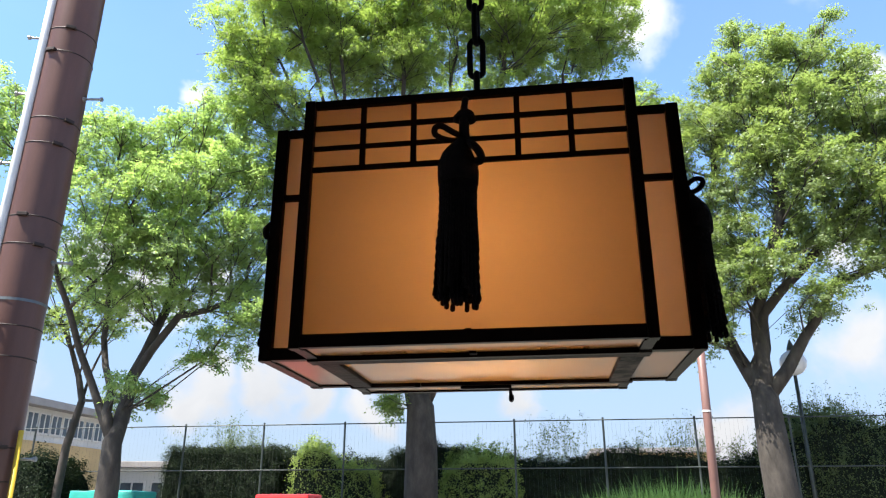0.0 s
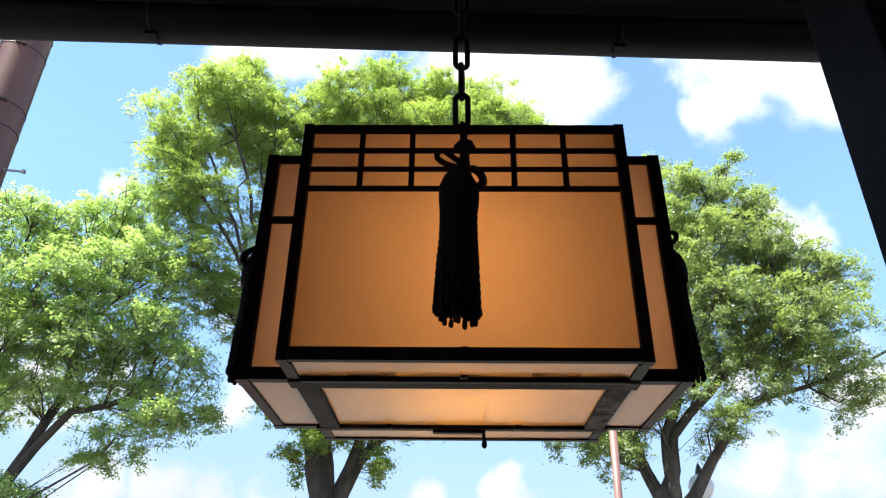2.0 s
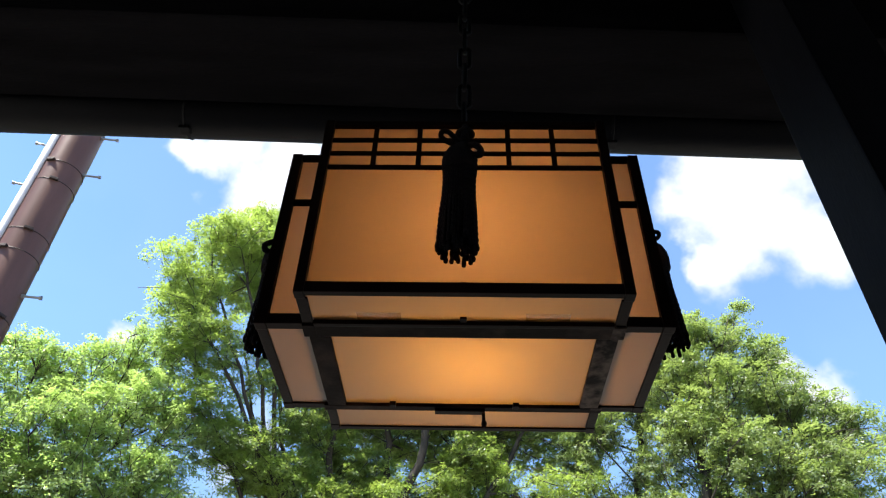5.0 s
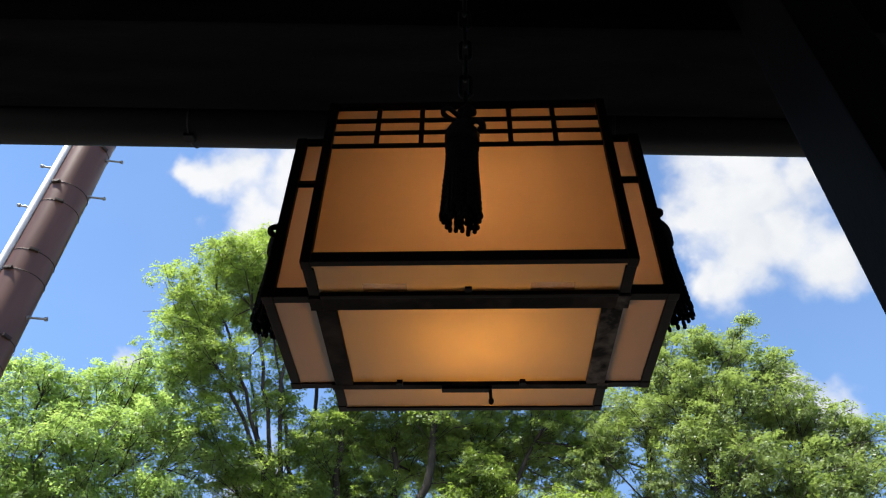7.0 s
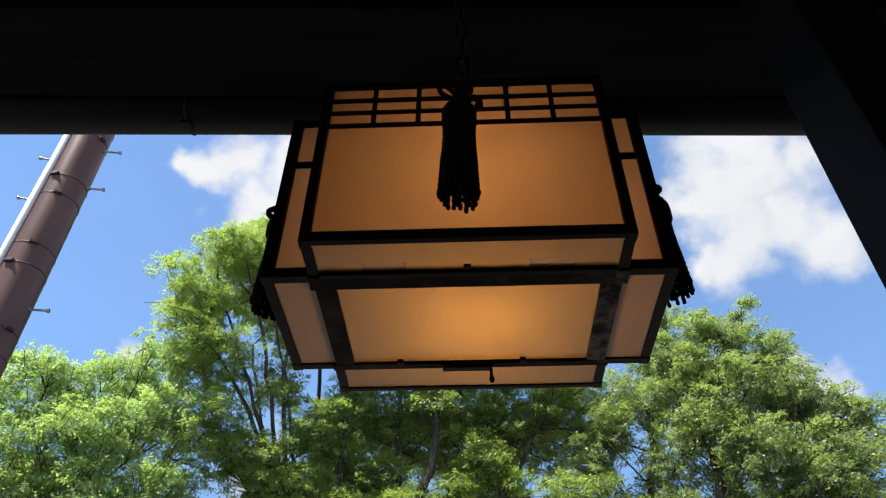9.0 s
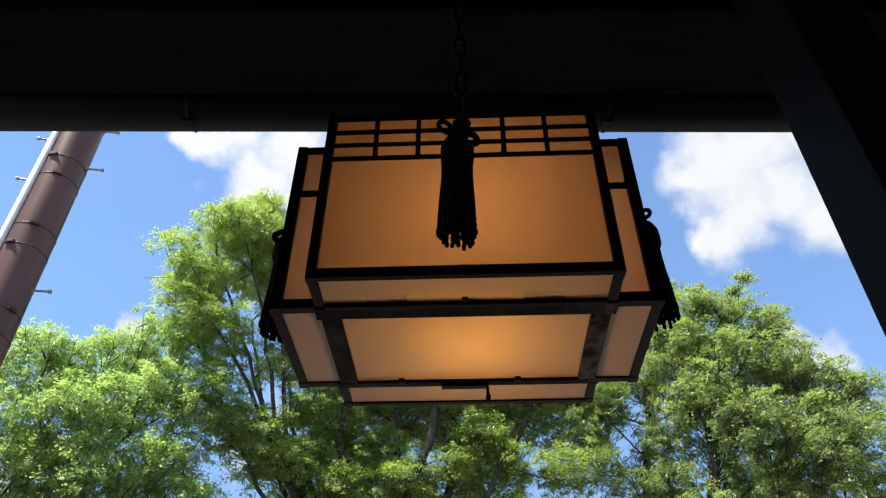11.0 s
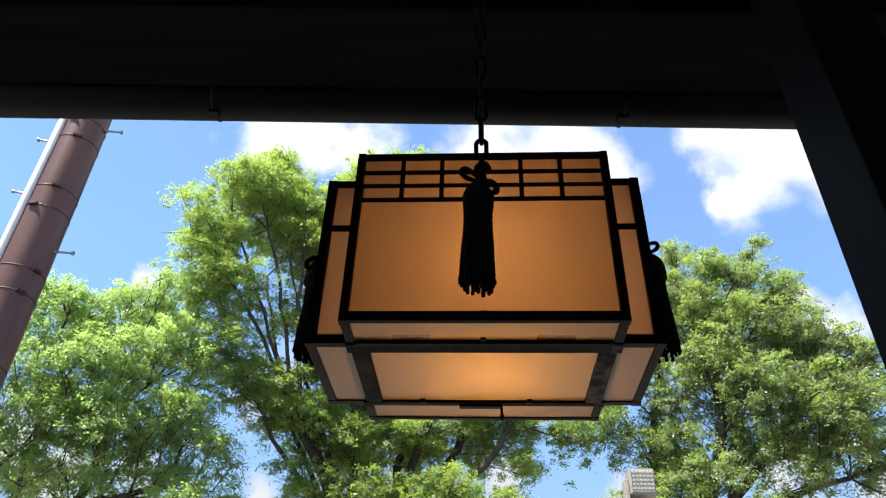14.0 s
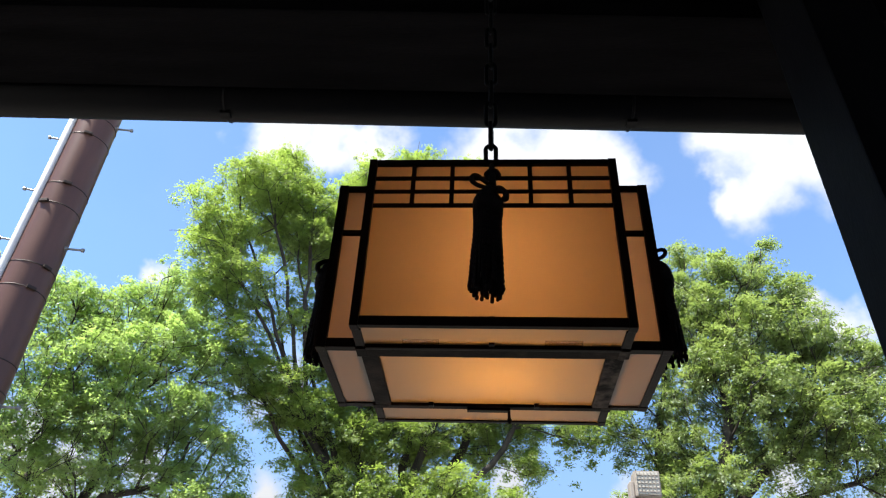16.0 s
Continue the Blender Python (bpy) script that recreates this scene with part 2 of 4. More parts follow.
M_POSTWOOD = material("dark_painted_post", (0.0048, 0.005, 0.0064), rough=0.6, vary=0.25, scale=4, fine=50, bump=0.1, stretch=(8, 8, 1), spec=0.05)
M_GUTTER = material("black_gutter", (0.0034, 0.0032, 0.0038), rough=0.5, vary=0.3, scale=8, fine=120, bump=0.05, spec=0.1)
M_POLE = material("brown_painted_steel", (0.108, 0.057, 0.046), rough=0.33, vary=0.14, scale=4, fine=70, bump=0.06, stretch=(3, 3, 0.6), spec=0.22)
M_BAND = material("dark_steel_band", (0.032, 0.022, 0.018), rough=0.55, vary=0.25, scale=20, fine=120, spec=0.2)
M_GALV = material("galvanised_steel", (0.26, 0.265, 0.27), rough=0.45, metal=0.8, vary=0.2, scale=30, fine=200)
M_WHITE = material("white_plastic_duct", (0.72, 0.72, 0.70), rough=0.4, vary=0.08, scale=6, fine=90, bump=0.03)
M_YELLOW = material("yellow_guard", (0.65, 0.42, 0.03), rough=0.5, vary=0.15, scale=6, fine=80)
M_PINK = material("faded_pink_paint", (0.17, 0.088, 0.072), rough=0.5, vary=0.12, scale=5, fine=80)
M_LAMPCASE = material("pale_lamp_case", (0.26, 0.23, 0.20), rough=0.5, vary=0.12, scale=9, fine=90)
M_LENS = material("pale_lamp_glass", (0.42, 0.41, 0.35), rough=0.25, vary=0.08, scale=14, fine=120)
M_GLOBE = material("milky_globe", (0.62, 0.63, 0.66), rough=0.25, vary=0.06, scale=5, fine=50, bump=0.0)
M_DARKSTEEL = material("dark_green_steel", (0.04, 0.05, 0.045), rough=0.5, vary=0.3, scale=10, fine=90)
M_FENCE = material("grey_green_mesh", (0.12, 0.14, 0.145), rough=0.5, metal=0.3, vary=0.2, scale=10, fine=90)
M_BARK = material("grey_brown_bark", (0.040, 0.033, 0.027), rough=0.9, vary=0.45, scale=7, fine=45, bump=0.6, stretch=(1, 1, 0.4), tint=(0.070, 0.059, 0.049))
M_BARKDARK = material("dark_bark", (0.055, 0.045, 0.038), rough=0.9, vary=0.4, scale=7, fine=45, bump=0.5, stretch=(1, 1, 0.4))
M_LEAF = leaf_material("zelkova_leaf", (0.166, 0.243, 0.066), (0.288, 0.370, 0.100), 0.72)
M_LEAFL = leaf_material("young_zelkova_leaf", (0.215, 0.308, 0.116), (0.325, 0.430, 0.165), 0.74)
M_LEAFR = leaf_material("camphor_leaf", (0.150, 0.210, 0.076), (0.258, 0.325, 0.120), 0.68)
# Dark evergreen tone, deepened further for the shade on the hedge's near side.
M_HEDGE = leaf_material("shade_deepened_hedge_leaf", (0.010, 0.017, 0.009), (0.025, 0.037, 0.018), 0.25, 0.004)
M_WILD = leaf_material("wild_bush_leaf", (0.050, 0.075, 0.032), (0.15, 0.195, 0.072), 0.42, 0.012)
# Near-black colour that stands for the shade between the inner leaves.
M_CORE = material("inner_leaf_shade", (0.010, 0.015, 0.008), rough=0.9, vary=0.5, scale=6, fine=60, bump=0.6, spec=0.1)
M_SHRUB = leaf_material("shrub_leaf", (0.15, 0.22, 0.06), (0.36, 0.44, 0.12), 0.5, 0.015)
M_GRASS = leaf_material("tall_grass", (0.035, 0.085, 0.02), (0.085, 0.17, 0.035), 0.35)
M_GROUND = material("packed_gravel", (0.20, 0.188, 0.165), rough=0.9, vary=0.25, scale=1.2, fine=60, bump=0.4)
M_FLOOR = material("stone_paving", (0.09, 0.088, 0.086), rough=0.8, vary=0.2, scale=2, fine=60, bump=0.3)
M_RED = material("red_plastic", (0.62, 0.03, 0.03), rough=0.4, vary=0.1, scale=8, fine=60)
M_TEAL = material("teal_sheet", (0.02, 0.30, 0.24), rough=0.5, vary=0.15, scale=4, fine=60)
M_CREAM = material("ochre_render", (0.52, 0.36, 0.17), rough=0.85, vary=0.12, scale=0.8, fine=20)
M_PALE = material("pale_render", (0.62, 0.60, 0.57), rough=0.85, vary=0.1, scale=0.8, fine=20)
M_ROOF = material("grey_roof", (0.30, 0.28, 0.27), rough=0.7, vary=0.15, scale=1.5, fine=20)
M_GLASS = material("window_glass", (0.05, 0.07, 0.09), rough=0.08, vary=0.2, scale=1, fine=5, bump=0.0)
M_BULB = glow_material("lamp_bulb", (1.0, 0.62, 0.28), 6.0)


# ---------------------------------------------------------------- mesh helpers
def mesh_of(bm, name, mat, smooth=False):
    me = bpy.data.meshes.new(name)
    bmesh.ops.recalc_face_normals(bm, faces=bm.faces)
    bm.to_mesh(me)
    bm.free()
    me.materials.append(mat)
    if smooth:
        for p in me.polygons:
            p.use_smooth = True
    return me


def part(name, bm, mat, parent=None, label="", smooth=False):
    ob = new(name, mesh_of(bm, name, mat, smooth))
    if parent is not None:
        ob.parent = parent
    if label:
        ob["label"] = label
    return ob


def box(bm, x0, x1, y0, y1, z0, z1, bevel=0.0):
    b = bmesh.new()
    bmesh.ops.create_cube(b, size=1)
    for v in b.verts:
        v.co = Vector(((x0 + x1) / 2 + v.co.x * (x1 - x0), (y0 + y1) / 2 + v.co.y * (y1 - y0), (z0 + z1) / 2 + v.co.z * (z1 - z0)))
    if bevel:
        bmesh.ops.bevel(b, geom=b.edges[:], offset=bevel, segments=2, affect="EDGES", profile=0.7)
    absorb(bm, b)
    return bm


def absorb(bm, other, m=None):
    if m is not None:
        bmesh.ops.transform(other, matrix=m, verts=other.verts)
    me = bpy.data.meshes.new("temporary")
    other.to_mesh(me)
    other.free()
    bm.from_mesh(me)
    bpy.data.meshes.remove(me)


def tube(bm, points, radii, sides=8, caps=True):
    """A tapering tube along points."""
    rings = []
    pts = [Vector(p) for p in points]
    for i, p in enumerate(pts):
        way = (pts[min(i + 1, len(pts) - 1)] - pts[max(i - 1, 0)]).normalized()
        side = way.orthogonal().normalized() if i == 0 else (last - way * last.dot(way)).normalized()
        last = side
        up = way.cross(side)
        r = radii[i] if hasattr(radii, "__len__") else radii
        rings.append([bm.verts.new(p + (side * math.cos(a) + up * math.sin(a)) * r) for a in (2 * math.pi * k / sides for k in range(sides))])
    for a, b in zip(rings, rings[1:]):
        for k in range(sides):
            bm.faces.new((a[k], a[(k + 1) % sides], b[(k + 1) % sides], b[k]))
    if caps:
        bm.faces.new(rings[0][::-1])
        bm.faces.new(rings[-1])
    return bm


def ball(bm, centre, r, squash=(1, 1, 1), sub=2):
    b = bmesh.new()
    bmesh.ops.create_icosphere(b, subdivisions=sub, radius=r)
    absorb(bm, b, Matrix.Translation(centre) @ Matrix.Diagonal((*squash, 1)))
    return bm


def holder(name, place=(0, 0, 0), **tags):
    ob = new(name)
    ob.location = place
    ob.empty_display_size = 0.1
    return tagged(ob, **tags)


# ---------------------------------------------------------------- the ground and the porch
b = bmesh.new()
for ring in (0,):
    vs = [b.verts.new((x, y, 0)) for x, y in ((-900, -900), (900, -900), (900, 900), (-900, 900))]
    b.faces.new(vs)
tagged(part("ground", b, M_GROUND), "grey packed gravel ground round the porch", "ground", kind="structure")

b = box(bmesh.new(), -3.2, 3.2, -3.0, 0.45, 0.004, 0.12, 0.01)
tagged(part("floor", b, M_FLOOR), "grey stone porch floor", "floor", kind="structure")

TURN = radians(2.3)
porch = Matrix.Translation((0, 0.594, 0)) @ Matrix.Rotation(TURN, 4, "Z")     # x along the eaves
BEAM_Z = Z0 + S * 1.86 + 0.02


def placed(ob, m=porch):
    ob.matrix_world = m
    return ob


# Ceiling and roof are stretched out of view to keep sun off the lantern.
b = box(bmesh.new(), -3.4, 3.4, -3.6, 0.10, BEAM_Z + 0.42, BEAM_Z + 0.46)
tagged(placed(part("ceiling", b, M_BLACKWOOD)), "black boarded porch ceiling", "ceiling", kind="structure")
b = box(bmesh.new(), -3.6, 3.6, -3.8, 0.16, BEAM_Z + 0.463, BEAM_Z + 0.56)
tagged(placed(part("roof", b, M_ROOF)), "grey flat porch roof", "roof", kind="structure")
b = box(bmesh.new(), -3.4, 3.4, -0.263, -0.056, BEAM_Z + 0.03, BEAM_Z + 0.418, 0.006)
tagged(placed(part("beam_eaves", b, M_BLACKWOOD)), "near-black eaves beam of the porch", "beam", kind="structure")
# Unseen wall, added to close the porch and stop sun from behind.
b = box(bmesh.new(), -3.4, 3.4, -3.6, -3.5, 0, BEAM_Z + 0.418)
tagged(placed(part("wall_sun_block", b, M_BLACKWOOD)), "unseen dark wall added behind the porch", "wall", kind="structure")

# gutter
gutter = holder("gutter", label="black half-round rain gutter along the porch eaves", category="gutter")
b = bmesh.new()
R_G = 0.052
prof = [(R_G * math.cos(a), R_G * math.sin(a)) for a in (math.pi + math.pi * k / 14 for k in range(15))]
prof = prof + [(x * 0.93, z * 0.93) for x, z in prof[::-1]]
ends = [[b.verts.new((x, y, BEAM_Z + R_G + z)) for y, z in prof] for x in (-3.5, -1.8, 0, 1.8, 3.5)]
for a, c in zip(ends, ends[1:]):
    for k in range(len(prof)):
        b.faces.new((a[k], a[(k + 1) % len(prof)], c[(k + 1) % len(prof)], c[k]))
b.faces.new(ends[0])
b.faces.new(ends[-1][::-1])
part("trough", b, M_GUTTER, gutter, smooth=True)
for x in (-2.4, -0.597, 0.318, 1.3, 2.3):
    b = bmesh.new()
    ring = [(x, (R_G - 0.002) * math.cos(a), BEAM_Z + R_G + (R_G - 0.002) * math.sin(a)) for a in (math.pi * (0.95 + 1.1 * k / 12) for k in range(13))]
    tube(b, [(x, y, z) for x, y, z in ring], 0.0045, 6)
    box(b, x - 0.012, x + 0.011, -0.014, 0.008, BEAM_Z - 0.0055, BEAM_Z + 0.006, 0.003)
    part("bracket", b, M_GUTTER, gutter)
gutter.matrix_world = porch

# post
post = holder("porch_post", label="dark grey square porch post under the eaves", category="post")
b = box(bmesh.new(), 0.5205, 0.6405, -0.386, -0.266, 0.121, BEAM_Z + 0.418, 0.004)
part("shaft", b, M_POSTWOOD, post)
b = box(bmesh.new(), 0.4955, 0.6655, -0.411, -0.241, 0.1201, 0.20, 0.01)
part("base", b, M_FLOOR, post)
post.matrix_world = porch


# ---------------------------------------------------------------- the lantern (built in its own units, scaled by S)
lantern = holder("hanging_lantern", label="lit hanging lantern, black lattice frame with frosted amber panes", category="lantern")
XA, XW = 0.281, 0.366          # half widths of the front arm and of the wings
Y0, Y1, Y2, Y3 = 0.0, 0.092, 0.398, 0.490
YC = 0.245
ZB, ZT = -0.021, 0.419
F = 0.0215                     # thickness of a frame bar
FX, FT = 0.0175, 0.0140        # slimmer front uprights and top rails


def bar(name, x0, x1, y0, y1, z0, z1, mat=None, label="", bevel=0.0018):
    b = box(bmesh.new(), x0, x1, y0, y1, z0, z1, bevel)
    ob = part(name, b, mat or M_FRAME, lantern, label)
    return ob


# upright posts at the corners of the cross
for sx in (-1, 1):
    for x, y in ((XA, Y0), (XA, Y3), (XW, Y1), (XW, Y2)):
        yy = (y, y + F) if y < YC else (y - F, y)
        xx = sorted((sx * x, sx * (x - (FX if x == XA else F))))
        bar("upright", xx[0], xx[1], yy[0], yy[1], ZB, ZT)
    for y in (Y1, Y2):
        yy = (y + 0.001, y + F) if y < YC else (y - F, y - 0.001)
        xx = sorted((sx * (XA - 0.001), sx * (XA - F * 0.8)))
        bar("upright", xx[0], xx[1], yy[0], yy[1], ZB + 0.001, ZT - 0.001)
E2 = 0.0012
for z0, z1 in ((ZB + E2, ZB + F + 0.001), (ZT - FT, ZT - E2)):
    for y0, y1 in ((Y0 + E2, Y0 + 0.0145), (Y3 - 0.0145, Y3 - E2)):
        bar("rail", -XA + FX, XA - FX, y0, y1, z0, z1)
    for sx in (-1, 1):
        for xo, ya, yb in ((XA, Y0 + F, Y1), (XA, Y2, Y3 - F), (XW, Y1 + F, Y2 - F)):
            xx = sorted((sx * (xo - E2), sx * (xo - F + E2)))
            bar("rail", xx[0], xx[1], ya, yb, z0, z1)
        for y0 in (Y1 + E2, Y2 - F + E2):
            xx = sorted((sx * (XW - F), sx * XA))
            bar("rail", xx[0], xx[1], y0, y0 + F - 2 * E2, z0, z1)

# lattice over the panes of the front and the back
BARS_Z = ((0.3625, 0.3710), (0.3240, 0.3315), (0.2835, 0.2920))
for y in (Y0 + 0.006, Y3 - 0.0124):
    for z0, z1 in BARS_Z:
        bar("lattice_bar", -XA + FX, XA - FX, y, y + 0.0064, z0, z1, bevel=0.001)
    for k in range(1, 6):
        x = -0.2650 + 0.527 * k / 6
        bar("lattice_bar", x - 0.0050, x + 0.0050, y + 0.0006, y + 0.0060, 0.2921, ZT - FT, bevel=0.001)
for sx in (-1, 1):
    for y in (Y1 + 0.002, Y2 - 0.012):
        xx = sorted((sx * (XW - F), sx * XA))
        bar("lattice_bar", xx[0], xx[1], y, y + 0.010, 0.2735, 0.2845, bevel=0.001)
    xx = sorted((sx * (XW - 0.002), sx * (XW - 0.012)))
    for z0, z1 in BARS_Z:
        bar("lattice_bar", xx[0], xx[1], Y1 + F, Y2 - F, z0, z1, bevel=0.001)
    for k in range(1, 3):
        y = Y1 + F + (Y2 - Y1 - 2 * F) * k / 3
        bar("lattice_bar", xx[0] + 0.001, xx[1] - 0.001, y - 0.005, y + 0.005, 0.2921, ZT - FT, bevel=0.001)


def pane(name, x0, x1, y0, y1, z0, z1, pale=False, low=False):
    # pale and low pick the copies whose tint imitates daylight and lamplight.
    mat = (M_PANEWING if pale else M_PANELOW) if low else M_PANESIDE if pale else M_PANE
    return bar(name, x0, x1, y0, y1, z0, z1, mat, "frosted pane tinted paler for daylight" if pale else "frosted amber pane", bevel=0.0)


G = 0.0125
PT = 0.003
for y0 in (Y0 + G, Y3 - G - PT):
    pane("pane", -XA + 0.012, XA - 0.012, y0, y0 + PT, ZB + 0.012, ZT - 0.012)
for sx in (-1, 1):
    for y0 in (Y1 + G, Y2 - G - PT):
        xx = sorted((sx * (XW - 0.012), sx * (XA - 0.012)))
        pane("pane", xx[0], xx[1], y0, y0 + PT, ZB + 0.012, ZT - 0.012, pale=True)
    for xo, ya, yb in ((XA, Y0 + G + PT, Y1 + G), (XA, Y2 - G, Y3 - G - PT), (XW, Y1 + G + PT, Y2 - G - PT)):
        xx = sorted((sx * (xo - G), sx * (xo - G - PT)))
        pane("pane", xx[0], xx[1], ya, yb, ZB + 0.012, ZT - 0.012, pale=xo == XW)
# underside: bars between the bottom panes, then the panes
for y0, y1 in ((0.096, 0.130), (0.379, 0.397)):
    bar("bottom_rail", -XA + F, XA - F, y0, y1, ZB - 0.002, ZB + 0.016, M_WORN)
bar("front_lip", -XA + F, XA - F, 0.0862, 0.0957, ZB - 0.0040, ZB + 0.015)
for sx in (-1, 1):
    xx = sorted((sx * 0.2365, sx * 0.2735))
    bar("bottom_rail", xx[0], xx[1], 0.1302, 0.3788, ZB - 0.0015, ZB + 0.0155, M_SCUFF if sx > 0 else M_WORN, "scuffed dark rail" if sx > 0 else "")
for sx in (-1, 1):
    for y0, y1 in ((0.0960, 0.1306), (0.3784, Y2 + 0.0005)):
        xx = sorted((sx * 0.2590, sx * (XA + 0.0005)))
        bar("corner_block", xx[0], xx[1], y0, y1, ZB - 0.0022, ZB + 0.0155, M_SCUFF if sx > 0 else M_WORN, bevel=0.001)
ZP = ZB + 0.0045
pane("bottom_pane", -XA + 0.012, XA - 0.012, Y0 + 0.012, Y1 - 0.004, ZP, ZP + PT, low=True)
pane("bottom_pane", -XA + 0.012, XA - 0.012, Y2 - 0.012, Y3 - 0.012, ZP, ZP + PT, low=True)
pane("bottom_pane", -0.245, 0.245, 0.115, 0.385, ZP + 0.001, ZP + PT + 0.001, low=True)
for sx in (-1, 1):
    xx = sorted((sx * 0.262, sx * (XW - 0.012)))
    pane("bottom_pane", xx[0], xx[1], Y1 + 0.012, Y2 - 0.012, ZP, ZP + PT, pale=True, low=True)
    xx = sorted((sx * 0.38 * XA, sx * 0.65 * XA))
    bar("paper_strip", xx[0], xx[1], Y1 - 0.028, Y1 - 0.008, ZP - 0.0012, ZP - 0.0002, M_STRIP, "amber paper strip under the pane", bevel=0.0)
bar("top_board", -XA + F, XA - F, Y0 + F, Y3 - F, ZT - 0.010, ZT - 0.002, label="black closed top board")
for sx in (-1, 1):
    xx = sorted((sx * (XA - F), sx * (XW - F)))
    bar("top_board", xx[0], xx[1], Y1 + F, Y2 - F, ZT - 0.0105, ZT - 0.0025)

# latch, hinges and pull on the underside door
bar("latch", -0.006, 0.006, 0.072, 0.0858, ZB - 0.001, ZB + 0.0035, bevel=0.001)
bar("latch", -0.005, 0.005, Y0 + 0.003, Y0 + 0.009, 0.0, 0.0035, bevel=0.001)
for x in (-0.141, 0.108):
    bar("hinge", x - 0.006, x + 0.006, 0.368, 0.381, ZB - 0.005, ZB + 0.004, bevel=0.001)
bar("door_handle", -0.056, 0.046, 0.385, 0.401, ZB - 0.008, ZB - 0.001, bevel=0.002)
b = bmesh.new()
tube(b, [(0.043, 0.393, ZB - 0.006), (0.0435, 0.398, ZB - 0.015), (0.044, 0.402, ZB - 0.021)], [0.0036, 0.0034, 0.0036], 8)
ball(b, (0.0445, 0.405, ZB - 0.025), 0.0058, (1, 1, 1.5), 2)
part("pull_cord", b, M_CORD, lantern, "short black pull with a bead")

# bulb and its socket
b = ball(bmesh.new(), (0.02, YC, 0.160), 0.045, (1, 1, 1.1), 3)
part("bulb", b, M_BULB, lantern, "glowing warm bulb", smooth=True)
b = tube(bmesh.new(), [(0.02, YC, 0.200), (0.02, YC, 0.277), (0.02, YC, ZT - 0.011)], [0.022, 0.022, 0.006], 12)
part("socket", b, M_CHAIN, lantern)
# top ring
b = bmesh.new()
ring = [(0.026 * math.cos(a), YC, ZT + 0.020 + 0.026 * math.sin(a)) for a in (2 * math.pi * k / 16 for k in range(17))]
tube(b, ring, 0.005, 6)
part("top_ring", b, M_CHAIN, lantern, smooth=True)
lantern.location = (0, 0, Z0)
lantern.scale = (S, S, S)

lamp_data = bpy.data.lights.new("lantern_lamp", "POINT")
lamp_data.energy = 2.95
lamp_data.color = (1.0, 0.50, 0.122)
lamp_data.shadow_soft_size = 0.026
lamp = new("lantern_lamp", lamp_data)
lamp.location = (0.02 * S, YC * S, Z0 + 0.160 * S)


# tassels
def smooth_path(points, n=5):
    """Points along a smooth curve through the given ones."""
    p = [Vector(q) for q in points]
    p = [p[0]] + p + [p[-1]]
    out = []
    for a, b, c, d in zip(p, p[1:], p[2:], p[3:]):
        for k in range(n):
            t = k / n
            out.append(0.5 * (2 * b + (c - a) * t + (2 * a - 5 * b + 4 * c - d) * t * t + (3 * b - a - 3 * c + d) * t ** 3))
    return out + [p[-1]]


